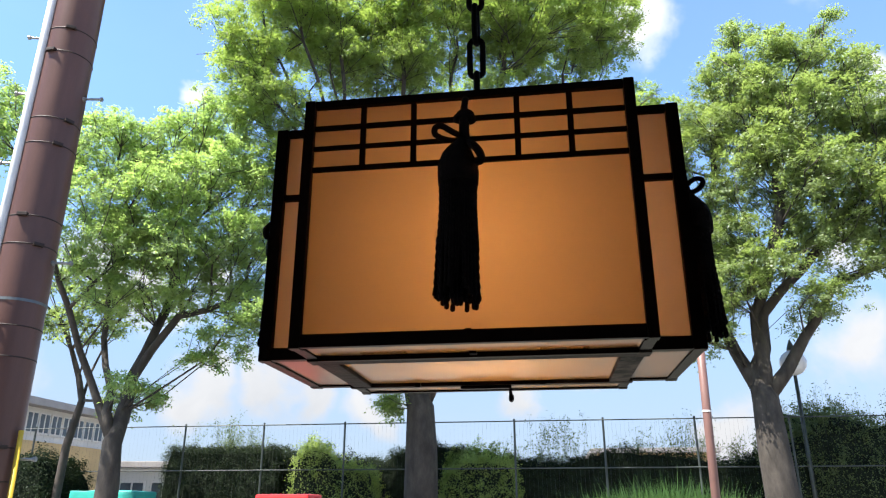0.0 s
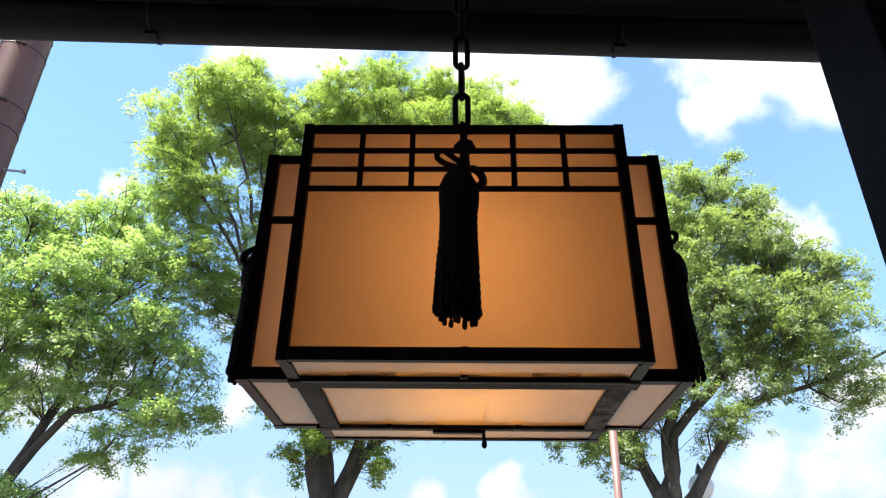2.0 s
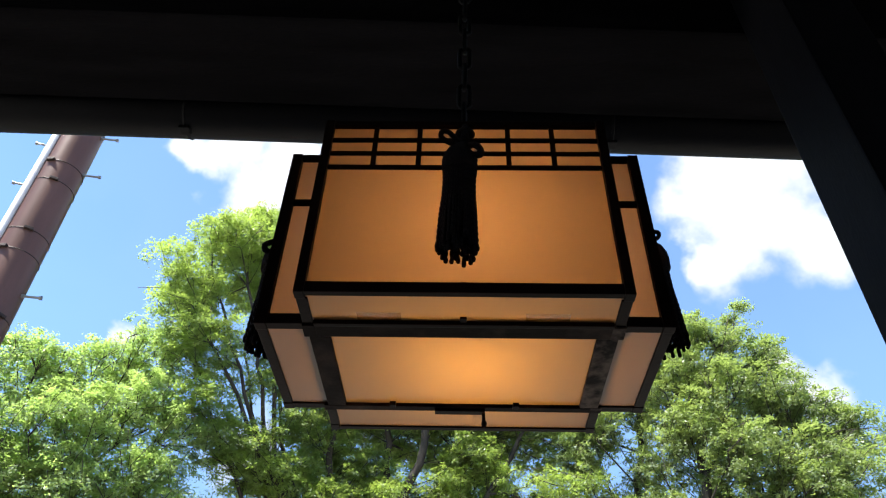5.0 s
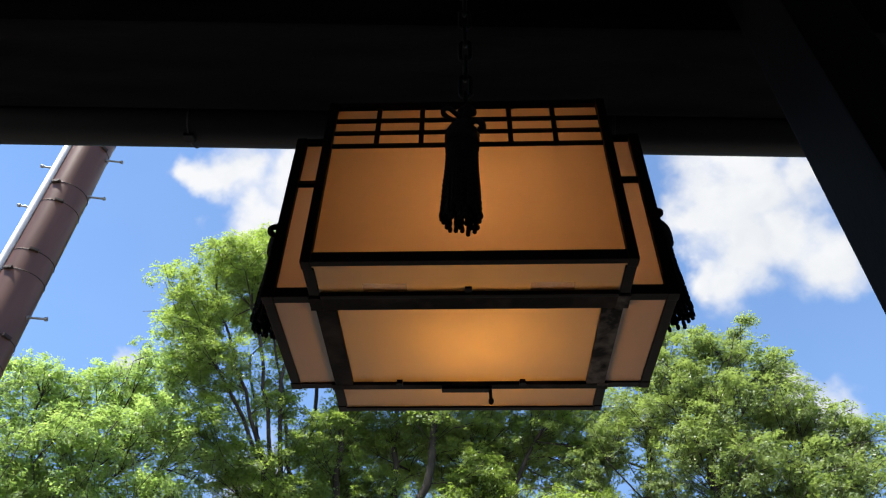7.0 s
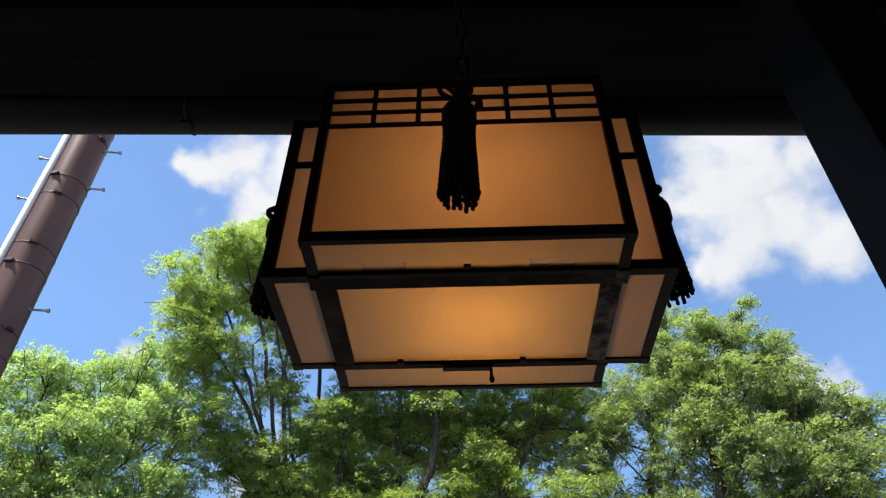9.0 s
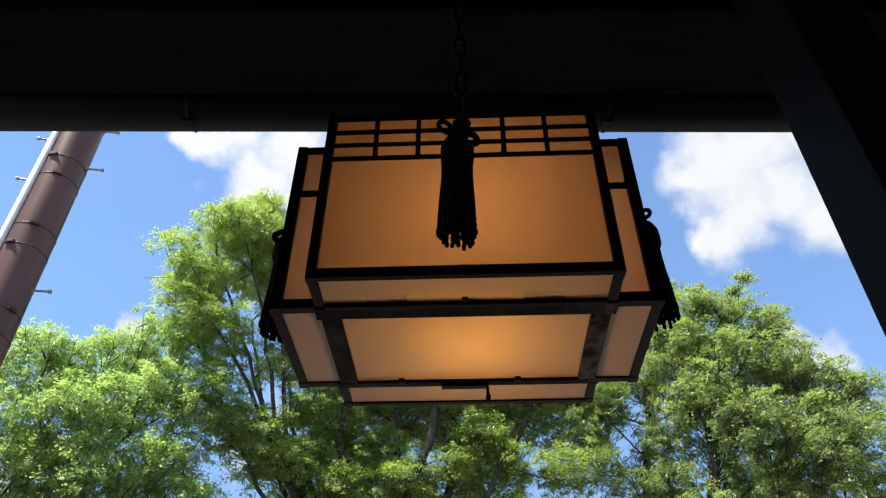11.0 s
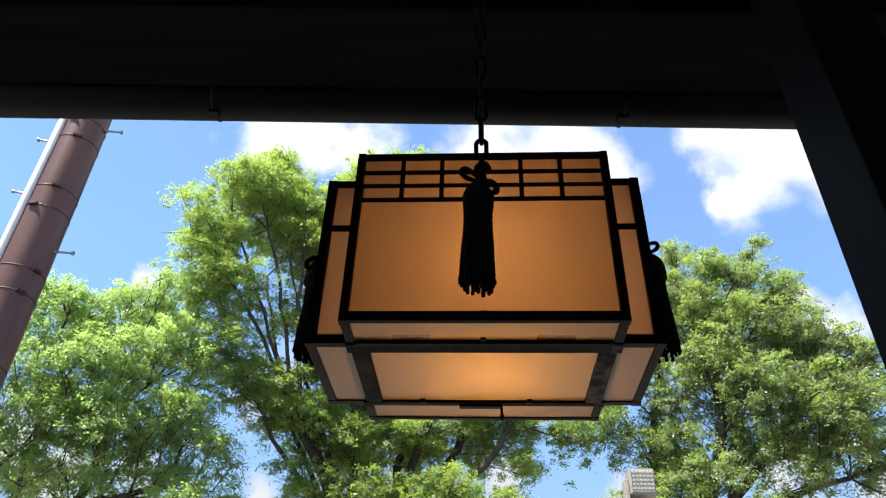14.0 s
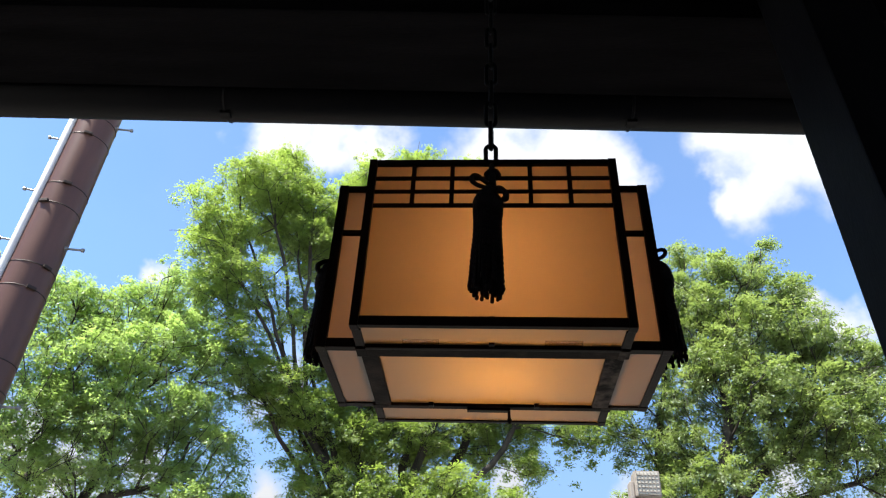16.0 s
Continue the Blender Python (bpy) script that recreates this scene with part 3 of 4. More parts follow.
def tassel(label, turn, x, y, seed):
    """A tied cord tassel that hangs in front of its own origin plane y = 0, facing -y."""
    rnd = random.Random(seed)
    t = holder("tassel", label=label, category="tassel", group="tassels on the lantern")
    b = bmesh.new()
    # hanging cord, knot and bows
    tube(b, [(0, 0.008, 0.405), (0.001, -0.008, 0.39), (0, -0.018, 0.372), (0, -0.022, 0.352)], 0.006, 8)
    ball(b, (0.002, -0.022, 0.353), 0.0145, (1.15, 0.9, 0.95))
    ball(b, (0.012, -0.024, 0.346), 0.009)
    ball(b, (-0.009, -0.024, 0.349), 0.009)
    tube(b, [(0.001, -0.025, 0.348), (0.001, -0.028, 0.325), (0.0, -0.031, 0.298)], [0.009, 0.0085, 0.011], 10)
    part("knot", b, M_CORD, t, smooth=True)
    b = bmesh.new()
    loop = [(-0.004, -0.028, 0.314), (-0.018, -0.042, 0.316), (-0.032, -0.052, 0.321), (-0.042, -0.054, 0.318), (-0.044, -0.050, 0.310), (-0.036, -0.044, 0.305), (-0.024, -0.038, 0.303), (-0.012, -0.032, 0.304), (0.000, -0.030, 0.304)]
    if turn > 0:
        # the loop stands out from the side as a ring
        loop = [(-0.002, -0.030 - 0.016 * (1 - math.cos(a)), 0.318 + 0.4 * 0.016 * (1 - math.cos(a)) + 0.012 * math.sin(a)) for a in (2 * math.pi * k / 10 for k in range(11))]
    if turn < 0:
        # the loop lies flat along the side
        loop = [(x, -0.020, z) for x, _, z in loop]
    tube(b, smooth_path(loop), 0.0050, 8)
    part("bow_loop", b, M_CORD, t, smooth=True)
    b = bmesh.new()
    tube(b, smooth_path([(0.004, -0.030, 0.298), (0.013, -0.046, 0.290), (0.022, -0.056, 0.277), (0.029, -0.058, 0.264), (0.029, -0.055, 0.254), (0.023, -0.052, 0.256)]), 0.0066, 8)
    part("bow_end", b, M_CORD, t, smooth=True)
    # head, wound round with cord
    b = bmesh.new()
    zs = [(0.302, 0.010), (0.294, 0.0145), (0.285, 0.020), (0.274, 0.0265), (0.262, 0.0312), (0.246, 0.0328), (0.225, 0.0318)]
    tube(b, [(-0.0085 * min(1, (0.302 - z) / 0.03), -0.035, z) for z, _ in zs], [r for _, r in zs], 22)
    part("head", b, M_CORD, t, smooth=True)
    # fringe of twisted cords
    b = bmesh.new()
    n_out = 38
    cords = [(2 * math.pi * k / n_out, 1.0) for k in range(n_out)] + [(2 * math.pi * k / 13 + 0.2, 0.62) for k in range(13)]
    for a, f in cords:
        low = 0.036 + rnd.uniform(-0.010, 0.018)
        drift, flare = rnd.uniform(-0.10, 0.10), rnd.uniform(0.90, 1.18)
        pts, rad = [], []
        steps = 48
        for k in range(steps + 1):
            u = k / steps
            z = 0.262 + (low - 0.262) * u
            r = 0.0300 * f * (1 - 0.10 * math.sin(math.pi * min(1, u * 1.6)) + (flare - 1) * max(0, u - 0.55) / 0.45)
            aa = a + drift * u * u
            pts.append((r * math.cos(aa) - 0.0085 - 0.0025 * u, -0.035 + r * 0.85 * math.sin(aa), z))
            rad.append(0.0029 * (1 + 0.34 * math.sin(k * 2.1 + a * 7)))
        rad[-2:] = [0.0040, 0.0042]
        tube(b, pts, rad, 6)
        ball(b, pts[-1], 0.0042, sub=1)
    part("fringe", b, M_CORD, t, "thick twisted black cords", smooth=True)
    t.matrix_world = Matrix.Translation((x * S, y * S, Z0)) @ Matrix.Rotation(turn, 4, "Z") @ Matrix.Diagonal((S, S, S, 1))
    return t


tassel("black knotted cord tassel on the lantern's wide pane", 0, 0.0, 0.0, 3)
tassel("black knotted cord tassel on the lantern's side", math.pi / 2, XW, YC, 5)
tassel("black knotted cord tassel on the lantern's side", -math.pi / 2, -XW, YC, 8)

# chain
chain = holder("lantern_chain", (0, YC * S, 0), label="blackened iron chain that holds the lantern", category="chain")
LINK, PITCH, WIRE = 0.106 * S, 0.086 * S, 0.0066 * S


def link_mesh():
    b = bmesh.new()
    h, r = (LINK - 2 * WIRE) / 2, 0.0140 * S
    pts = []
    for k in range(21):
        a = 2 * math.pi * k / 20
        pts.append((r * math.cos(a), 0, (h - r) * (1 if math.sin(a) >= 0 else -1) + r * math.sin(a)))
    pts.append(pts[0])
    tube(b, pts, WIRE, 7)
    return mesh_of(b, "link", M_CHAIN, True)


link_data = link_mesh()
z, k = Z0 + (ZT + 0.058) * S, 0
top_z = BEAM_Z + 0.42
while z < top_z:
    o = new("link", link_data)
    o.parent = chain
    o.location = (0.0, 0, z)
    o.rotation_euler = (0, 0, (k % 2) * math.pi / 2 + 0.12 * math.sin(k * 1.7))
    z += PITCH
    k += 1
b = tube(bmesh.new(), [(0, 0, top_z - 0.03), (0, 0, top_z + 0.01)], 0.004, 8)
part("hook", b, M_CHAIN, chain)


# ---------------------------------------------------------------- the utility pole
PX, PY = -2.88, 3.08
pole = holder("utility_pole", (PX, PY, 0), label="brown painted steel pole with step bolts", category="pole")
b = tube(bmesh.new(), [(0, 0, 0), (0, 0, 2), (0, 0, 4), (0, 0, 6), (0, 0, 9)], [0.158, 0.152, 0.146, 0.140, 0.132], 40)
part("shaft", b, M_POLE, pole, smooth=True)
towards = math.atan2(-0.45 - PY, 0 - PX)
b = bmesh.new()
a0 = towards - radians(74)
tube(b, [(0.168 * math.cos(a0), 0.168 * math.sin(a0), 0.0), (0.160 * math.cos(a0), 0.160 * math.sin(a0), 4), (0.146 * math.cos(a0), 0.146 * math.sin(a0), 9)], 0.026, 14)
part("cable_duct", b, M_WHITE, pole, "white cable duct", smooth=True)
for z in (0.65, 1.12, 1.76, 1.93, 2.40, 2.57, 3.04, 3.21, 3.68, 3.85, 4.32, 4.49, 4.95, 5.13, 5.60, 5.77):
    b = bmesh.new()
    r = 0.156 - z * 0.0028
    tube(b, [(r * math.cos(a), r * math.sin(a), z) for a in (2 * math.pi * k / 40 for k in range(41))], 0.0045, 6, caps=False)
    a1 = towards + radians(-8 + 37 * math.sin(z * 7))
    o = bmesh.new()
    box(o, -0.012, 0.020, -0.028, 0.028, -0.010, 0.010, 0.003)
    absorb(b, o, Matrix.Translation((r * math.cos(a1), r * math.sin(a1), z)) @ Matrix.Rotation(a1, 4, "Z"))
    part("band", b, M_BAND, pole, "dark steel band")


b = tube(bmesh.new(), [(0, 0, 2.705), (0, 0, 2.722)], 0.1535, 40, caps=False)
o = bmesh.new()
box(o, -0.01, 0.045, -0.012, 0.012, -0.016, 0.016, 0.003)
absorb(b, o, Matrix.Translation((0.152 * math.cos(towards - 0.9), 0.152 * math.sin(towards - 0.9), 2.715)) @ Matrix.Rotation(towards - 0.9, 4, "Z"))
part("clamp", b, M_FENCE, pole, "galvanised clamp with a bolt")


def step_bolt(z, a):
    b = bmesh.new()
    c, s, r = math.cos(a), math.sin(a), 0.150
    tube(b, [(r * c * 0.95, r * s * 0.95, z), ((r + 0.10) * c, (r + 0.10) * s, z)], 0.0075, 8)
    tube(b, [((r + 0.10) * c, (r + 0.10) * s, z), ((r + 0.115) * c, (r + 0.115) * s, z)], 0.014, 10)
    tube(b, [((r - 0.01) * c, (r - 0.01) * s, z), ((r + 0.008) * c, (r + 0.008) * s, z)], 0.016, 6)
    part("step_bolt", b, M_GALV, pole, "galvanised step bolt", smooth=False)


for k in range(8):
    step_bolt(0.785 + 1.09 * k, towards + radians(60))
    step_bolt(1.80 + 0.895 * k, towards - radians(112))
    step_bolt(2.28 + 0.895 * k, towards - radians(112))
step_bolt(5.55, towards + radians(60))
a2 = towards + radians(52)
b = tube(bmesh.new(), [(0.21 * math.cos(a2), 0.21 * math.sin(a2), 0), (0.175 * math.cos(a2), 0.175 * math.sin(a2), 2.02)], [0.015, 0.013], 12)
part("wire_guard", b, M_YELLOW, pole, "yellow plastic wire guard", smooth=True)


# ---------------------------------------------------------------- plants
def leaves(name, centres, ups, size, mat, parent=None, long=1.9, seed=0, spread=1.0, corners=4):
    """One mesh of small folded leaves: centres and rough upward directions, one a leaf."""
    r = np.random.default_rng(seed)
    n = len(centres)
    up = ups + spread * r.normal(size=(n, 3))
    up /= np.linalg.norm(up, axis=1, keepdims=True) + 1e-9
    way = np.cross(up, r.normal(size=(n, 3)))
    way /= np.linalg.norm(way, axis=1, keepdims=True) + 1e-9
    side = np.cross(up, way)
    s = size * r.uniform(0.65, 1.3, size=(n, 1))
    v = np.empty((n, corners, 3))
    if corners == 4:
        v[:, 0] = centres - way * s * 0.5 * long
        v[:, 1] = centres - side * s * 0.5 + up * s * 0.12
        v[:, 2] = centres + way * s * 0.5 * long - up * s * 0.15
        v[:, 3] = centres + side * s * 0.5 + up * s * 0.12
    else:
        v[:, 0] = centres - way * s * 0.45 * long - side * s * 0.40
        v[:, 1] = centres - way * s * 0.30 * long + side * s * 0.55
        v[:, 2] = centres + way * s * 0.60 * long
    me = bpy.data.meshes.new(name)
    me.vertices.add(corners * n)
    me.vertices.foreach_set("co", v.ravel())
    me.loops.add(corners * n)
    me.loops.foreach_set("vertex_index", np.arange(corners * n, dtype=np.int32))
    me.polygons.add(n)
    me.polygons.foreach_set("loop_start", np.arange(0, corners * n, corners, dtype=np.int32))
    me.update(calc_edges=True)
    me.materials.append(mat)
    ob = new(name, me)
    if parent is not None:
        ob.parent = parent
    return ob


def grow(base, fork, lobes, count, trunk_r, seed, limbs=(), gap=0.5):
    """Branch nodes from the ground to foliage pads spread over the outer and upper parts of the crown's lobes (centre, radii, weight)."""
    r = np.random.default_rng(seed)
    weights = np.array([l[6] for l in lobes], float)
    weights /= weights.sum()
    picks = r.choice(len(lobes), size=count * 6, p=weights)
    pads, pts = [], []
    for k in picks:
        cx, cy, cz, rx, ry, rz, _ = lobes[k]
        d = r.normal(size=3)
        d[2] += 0.25
        d /= np.linalg.norm(d)
        q = np.array((cx, cy, cz)) + d * np.array((rx, ry, rz)) * r.uniform(0.1, 1.0) ** 0.45
        if q[2] > 1.5 and all(np.linalg.norm((q - p[:3]) * np.array((1, 1, 1.5))) > gap for p in pads):
            wide = min(r.uniform(0.28, 0.56), 0.10 + 0.9 * rx)
            away = np.array((q[0] - cx, q[1] - cy, 0.0)) / max(rx, 0.3)
            pads.append(np.array((*q, wide, wide * r.uniform(0.5, 0.8), *(0.35 * away[:2]))))
            for _ in range(4):
                o = r.normal(size=3) * np.array((0.5, 0.5, 0.2)) * wide
                pts.append(q + o)
        if len(pads) >= count:
            break
    pts = np.array(pts)
    base, fork = np.array(base, float), np.array(fork, float)
    nodes, parent = [base], [-1]
    for u in (0.25, 0.5, 0.75, 1.0):
        nodes.append(base + (fork - base) * u + (0 if u == 1 else 1) * np.array((0.05 * math.sin(5 * u + seed), 0.05 * math.cos(4 * u), 0)))
        parent.append(len(nodes) - 2)
    root = len(nodes) - 1
    stout = {}
    depth = {k: 0.0 for k in range(len(nodes))}
    for limb in limbs:
        prev, here = root, fork
        for j, q in enumerate(limb):
            q = np.array(q, float)
            steps = max(1, int(np.linalg.norm(q - here) / 0.5))
            for i in range(1, steps + 1):
                nodes.append(here + (q - here) * i / steps + r.normal(size=3) * 0.035)
                parent.append(prev)
                depth[len(nodes) - 1] = depth[prev] + 0.35 * np.linalg.norm(q - here) / steps
                prev = len(nodes) - 1
                stout[prev] = 1 - 0.82 * (j + i / steps) / len(limb)
            here = q
    order = np.argsort(np.linalg.norm(pts - fork, axis=1))
    for k in order:
        p = pts[k]
        arr = np.array(nodes[root:])
        dist = np.linalg.norm(arr - p, axis=1)
        run = np.array([depth[root + i] for i in range(len(arr))])
        outward = np.maximum(0, np.linalg.norm(arr - fork, axis=1) - np.linalg.norm(p - fork) + 0.2)
        best = root + int(np.argmin(dist + 0.42 * run + 3.0 * outward))
        start = nodes[best]
        length = np.linalg.norm(p - start)
        steps = max(1, int(length / 0.7))
        prev = best
        bend = r.normal(size=3) * 0.05 * length
        for i in range(1, steps + 1):
            u = i / steps
            q = start + (p - start) * u + bend * math.sin(math.pi * u) + np.array((0, 0, 0.10 * length * math.sin(math.pi * u)))
            nodes.append(q)
            parent.append(prev)
            depth[len(nodes) - 1] = depth[prev] + np.linalg.norm(q - nodes[prev])
            prev = len(nodes) - 1
    nodes = np.array(nodes)
    load = np.zeros(len(nodes))
    kids = np.zeros(len(nodes), int)
    for i in range(len(nodes) - 1, 0, -1):
        if kids[i] == 0:
            load[i] += 1
        load[parent[i]] += load[i]
        kids[parent[i]] += 1
    radius = trunk_r * np.maximum(load / load[0], 1e-4) ** 0.56
    radius[root + 1:] *= 0.8
    for k, f in stout.items():
        radius[k] = max(radius[k], trunk_r * (0.07 + 0.48 * max(0.0, f) ** 3))
    return nodes, parent, radius, np.array(pads)


def branch_mesh(nodes, parent, radius, sides_big=10):
    bm = bmesh.new()
    children = {}
    for i, p in enumerate(parent):
        children.setdefault(p, []).append(i)
    done = set()
    todo = [0]
    while todo:
        i = todo.pop()
        chain_i = [i] if parent[i] < 0 else [parent[i], i]
        cur = i
        while children.get(cur):
            c = sorted(children[cur], key=lambda k: -radius[k])
            todo.extend(c[1:])
            cur = c[0]
            chain_i.append(cur)
        pts = [nodes[k] for k in chain_i]
        rad = [radius[k] for k in chain_i]
        if parent[i] >= 0:
            rad[0] = min(rad[0], rad[1] * 1.25)
        for _ in range(3):
            rad = [rad[0]] + [(rad[k - 1] + 2 * rad[k] + rad[k + 1]) / 4 for k in range(1, len(rad) - 1)] + rad[-1:]
        rad = [max(0.006, q) for q in rad]
        if len(pts) > 1:
            tube(bm, [tuple(p) for p in pts], rad, sides_big if rad[0] > 0.1 else (7 if rad[0] > 0.03 else 4))
    return bm


def tree(label, base, fork, limbs, lobes, count, trunk_r, per, leaf, leaf_mat, bark, seed, gap=0.38):
    t = holder("tree", base, label=label, category="tree", group="trees behind the porch")
    local = [(l[0] - base[0], l[1] - base[1], *l[2:]) for l in lobes]
    fk = (fork[0] - base[0], fork[1] - base[1], fork[2])
    lm = [[(q[0] - base[0], q[1] - base[1], q[2]) for q in limb] for limb in limbs]
    nodes, parent, radius, pads = grow((0, 0, 0), fk, local, count, trunk_r, seed, lm, gap)
    part("trunk", branch_mesh(nodes, parent, radius), bark, t, smooth=True)
    # every pad is a domed bunch of small tufts, each tuft a knot of leaves
    r = np.random.default_rng(seed + 50)
    tufts = 17
    n = len(pads) * tufts
    which = np.repeat(np.arange(len(pads)), tufts)
    way = r.normal(size=(n, 3)) + np.array((0, 0, 0.25))
    way /= np.linalg.norm(way, axis=1, keepdims=True)
    wide, high, lean = pads[which, 3:4], pads[which, 4:5], pads[which, 5:7]
    off = way * np.concatenate([wide, wide, high], 1) * r.uniform(0.3, 1.35, size=(n, 1))
    off[:, 2] -= (off[:, :2] * lean).sum(1)
    centre = pads[which, :3] + off
    size = r.uniform(0.6, 1.35, size=(n, 1, 1))
    spread = np.array((0.068, 0.068, 0.042))
    centres = centre[:, None] + r.normal(size=(n, per, 3)) * spread * size
    droop = ((centres - centre[:, None])[:, :, :2] ** 2).sum(2)
    centres[:, :, 2] -= 1.2 * droop
    ups = np.array((0.0, 0.0, 0.9)) + way * 0.7
    leaves("crown", centres.reshape(-1, 3), np.repeat(ups, per, axis=0), leaf, leaf_mat, t, seed=seed, spread=0.45, corners=3)
    return t


K = 1.36      # distance of the trees, in units of 11 m


def at(az, dist, z, eye=(0.0, -0.5)):
    """A place at an azimuth (degrees to the right of ahead) and a distance from where the viewer stands."""
    return (eye[0] + dist * math.sin(radians(az)), eye[1] + dist * math.cos(radians(az)), z)


def lobe(az, el, dist, r, flat=0.85, weight=1.0):
    """A rounded part of a crown: its direction, its distance and its radius."""
    dist, r = dist * K, max(0.12, r * K - 0.24)
    x, y, _ = at(az, dist, 0)
    return (x, y, 1.45 + dist * math.tan(radians(el)), r, r + 0.8, r * (flat + 0.1), weight * (r + 0.25) ** 2)


def spot(az, el, dist):
    dist = dist * K + 0.6
    x, y, _ = at(az, dist, 0)
    return (x, y, 1.45 + dist * math.tan(radians(el)))


# zelkova in the middle
CENTRE_TOP = [
    lobe(-20.3, 40.4, 10.9, 0.40, 0.9, 1.5), lobe(-22.9, 37.2, 10.8, 0.62), lobe(-25.7, 34.6, 10.6, 0.54), lobe(-18.3, 37.4, 11.0, 0.67), lobe(-24.8, 31.2, 10.5, 0.52),
    lobe(-11.5, 39.0, 11.2, 0.64), lobe(-6.5, 40.0, 11.3, 0.74), lobe(-1.9, 39.6, 11.3, 0.70), lobe(3.3, 39.1, 11.4, 0.56), lobe(7.0, 37.6, 11.4, 0.46),
    lobe(9.3, 36.1, 11.4, 0.32), lobe(6.2, 35.7, 11.3, 0.68, 0.85, 0.8), lobe(-2.6, 36.8, 11.0, 0.82, 0.85, 0.5),
    lobe(-12.8, 37.5, 11.1, 0.61, 0.85, 1), lobe(-17.3, 34.1, 11.1, 0.50, 0.85, 1), lobe(-10.8, 34.6, 11.1, 0.56, 0.85, 1), lobe(-14.2, 33.9, 11.1, 0.41, 0.85, 1),
]
CENTRE_MID = [
    lobe(-25.4, 34.0, 10.4, 0.56), lobe(-21.6, 37.4, 10.8, 0.75), lobe(-16.8, 35.5, 10.9, 0.78, 0.8, 0.6), lobe(-21.9, 30.4, 10.4, 0.69, 0.8, 0.22), lobe(-17.2, 29.4, 10.7, 0.71, 0.8, 0.2),
    lobe(-12.4, 26.4, 11.0, 0.62, 0.8, 0.9), lobe(-21.3, 25.9, 10.3, 0.43), lobe(-17.6, 23.2, 10.7, 0.66), lobe(-8.4, 37.5, 11.3, 1.34, 0.8, 0.25), lobe(2.9, 36.8, 11.3, 1.33, 0.8, 0.25),
    lobe(-2.5, 28.7, 11.6, 1.24, 0.8, 0.3), lobe(7.6, 28.5, 11.6, 1.02, 0.8, 0.3),
]
CENTRE_LOW = [
    lobe(-13.8, 21.3, 11.0, 0.67, 0.7, 1.5), lobe(-9.8, 20.1, 11.2, 0.63, 0.7, 1.5), lobe(-5.1, 20.3, 11.4, 0.65, 0.7, 1.5), lobe(-0.7, 20.9, 11.5, 0.61, 0.7, 1.5), lobe(3.3, 21.5, 11.4, 0.45, 0.7, 1.5),
    lobe(7.0, 21.4, 11.2, 0.44, 0.6, 1.2), lobe(9.7, 21.5, 11.0, 0.34, 0.6, 1.2), lobe(-7.7, 22.8, 11.6, 0.58, 0.7, 1.5), lobe(1.4, 23.4, 11.6, 0.58, 0.7, 1.5), lobe(-14.9, 17.7, 10.6, 0.37, 0.6, 0.7),
    lobe(3.6, 18.8, 11.3, 0.36, 0.5, 0.6), lobe(-11.9, 8.4, 10.9, 0.21, 0.85, 1.6), lobe(-12.4, 12.2, 10.9, 0.23, 0.6, 1.3), lobe(-5.8, 12.1, 11.0, 0.24, 0.6, 1.3),
    lobe(-11.0, 16.4, 10.8, 0.40, 0.7, 1.4), lobe(-8.3, 16.2, 10.8, 0.41, 0.7, 1.4), lobe(-5.1, 16.3, 10.8, 0.44, 0.7, 1.4), lobe(-2.9, 17.0, 10.8, 0.39, 0.7, 1.4), lobe(-0.9, 16.4, 10.8, 0.27, 0.7, 1.4), lobe(2.1, 16.6, 10.8, 0.29, 0.7, 1.4), lobe(3.1, 15.4, 10.8, 0.20, 0.7, 1.4), lobe(-13.6, 16.2, 10.8, 0.32, 0.7, 1.4), lobe(-15.2, 16.9, 10.8, 0.32, 0.7, 1.4), lobe(-6.8, 14.8, 10.8, 0.30, 0.7, 1.4), lobe(-4.0, 15.3, 10.8, 0.27, 0.7, 1.4),
    lobe(-10.8, 13.5, 10.6, 0.18, 0.7, 1.2), lobe(-9.5, 14.2, 10.6, 0.18, 0.7, 1.2),
]
CENTRE_DEEP = [
    lobe(-9.3, 26.7, 11.7, 0.59, 0.7, 1.2), lobe(-5.4, 26.0, 11.9, 0.65, 0.7, 1.2), lobe(-1.1, 26.0, 12.0, 0.66, 0.7, 1.2), lobe(3.3, 26.0, 12.0, 0.65, 0.7, 1.2), lobe(7.3, 25.8, 11.9, 0.59, 0.7, 1.2),
    lobe(10.7, 25.1, 11.7, 0.48, 0.7, 1.2), lobe(-13.7, 25.4, 10.8, 0.46, 0.7, 1.2), lobe(-11.0, 23.0, 11.6, 0.53, 0.7, 1.2), lobe(-10.9, 24.1, 11.3, 0.55, 0.7, 1.2), lobe(0.8, 23.5, 11.5, 0.65, 0.7, 1.2),
    lobe(-9.6, 28.1, 11.4, 0.59, 0.7, 1.2), lobe(-3.6, 28.3, 11.5, 0.60, 0.7, 1.2), lobe(2.3, 28.2, 11.6, 0.60, 0.7, 1.2), lobe(7.2, 27.8, 11.5, 0.54, 0.7, 1.2),
]
LEFT_TOP = [
    lobe(-35.7, 26.6, 10.5, 0.42), lobe(-36.7, 23.7, 10.4, 0.45), lobe(-33.2, 26.0, 10.6, 0.51), lobe(-30.3, 25.7, 10.8, 0.50), lobe(-28.6, 27.8, 10.8, 0.43),
    lobe(-26.3, 28.9, 10.6, 0.47), lobe(-25.0, 25.1, 10.4, 0.52), lobe(-40.7, 24.6, 10.5, 0.54), lobe(-42.1, 27.0, 10.5, 0.43, 0.85, 0.8),
]
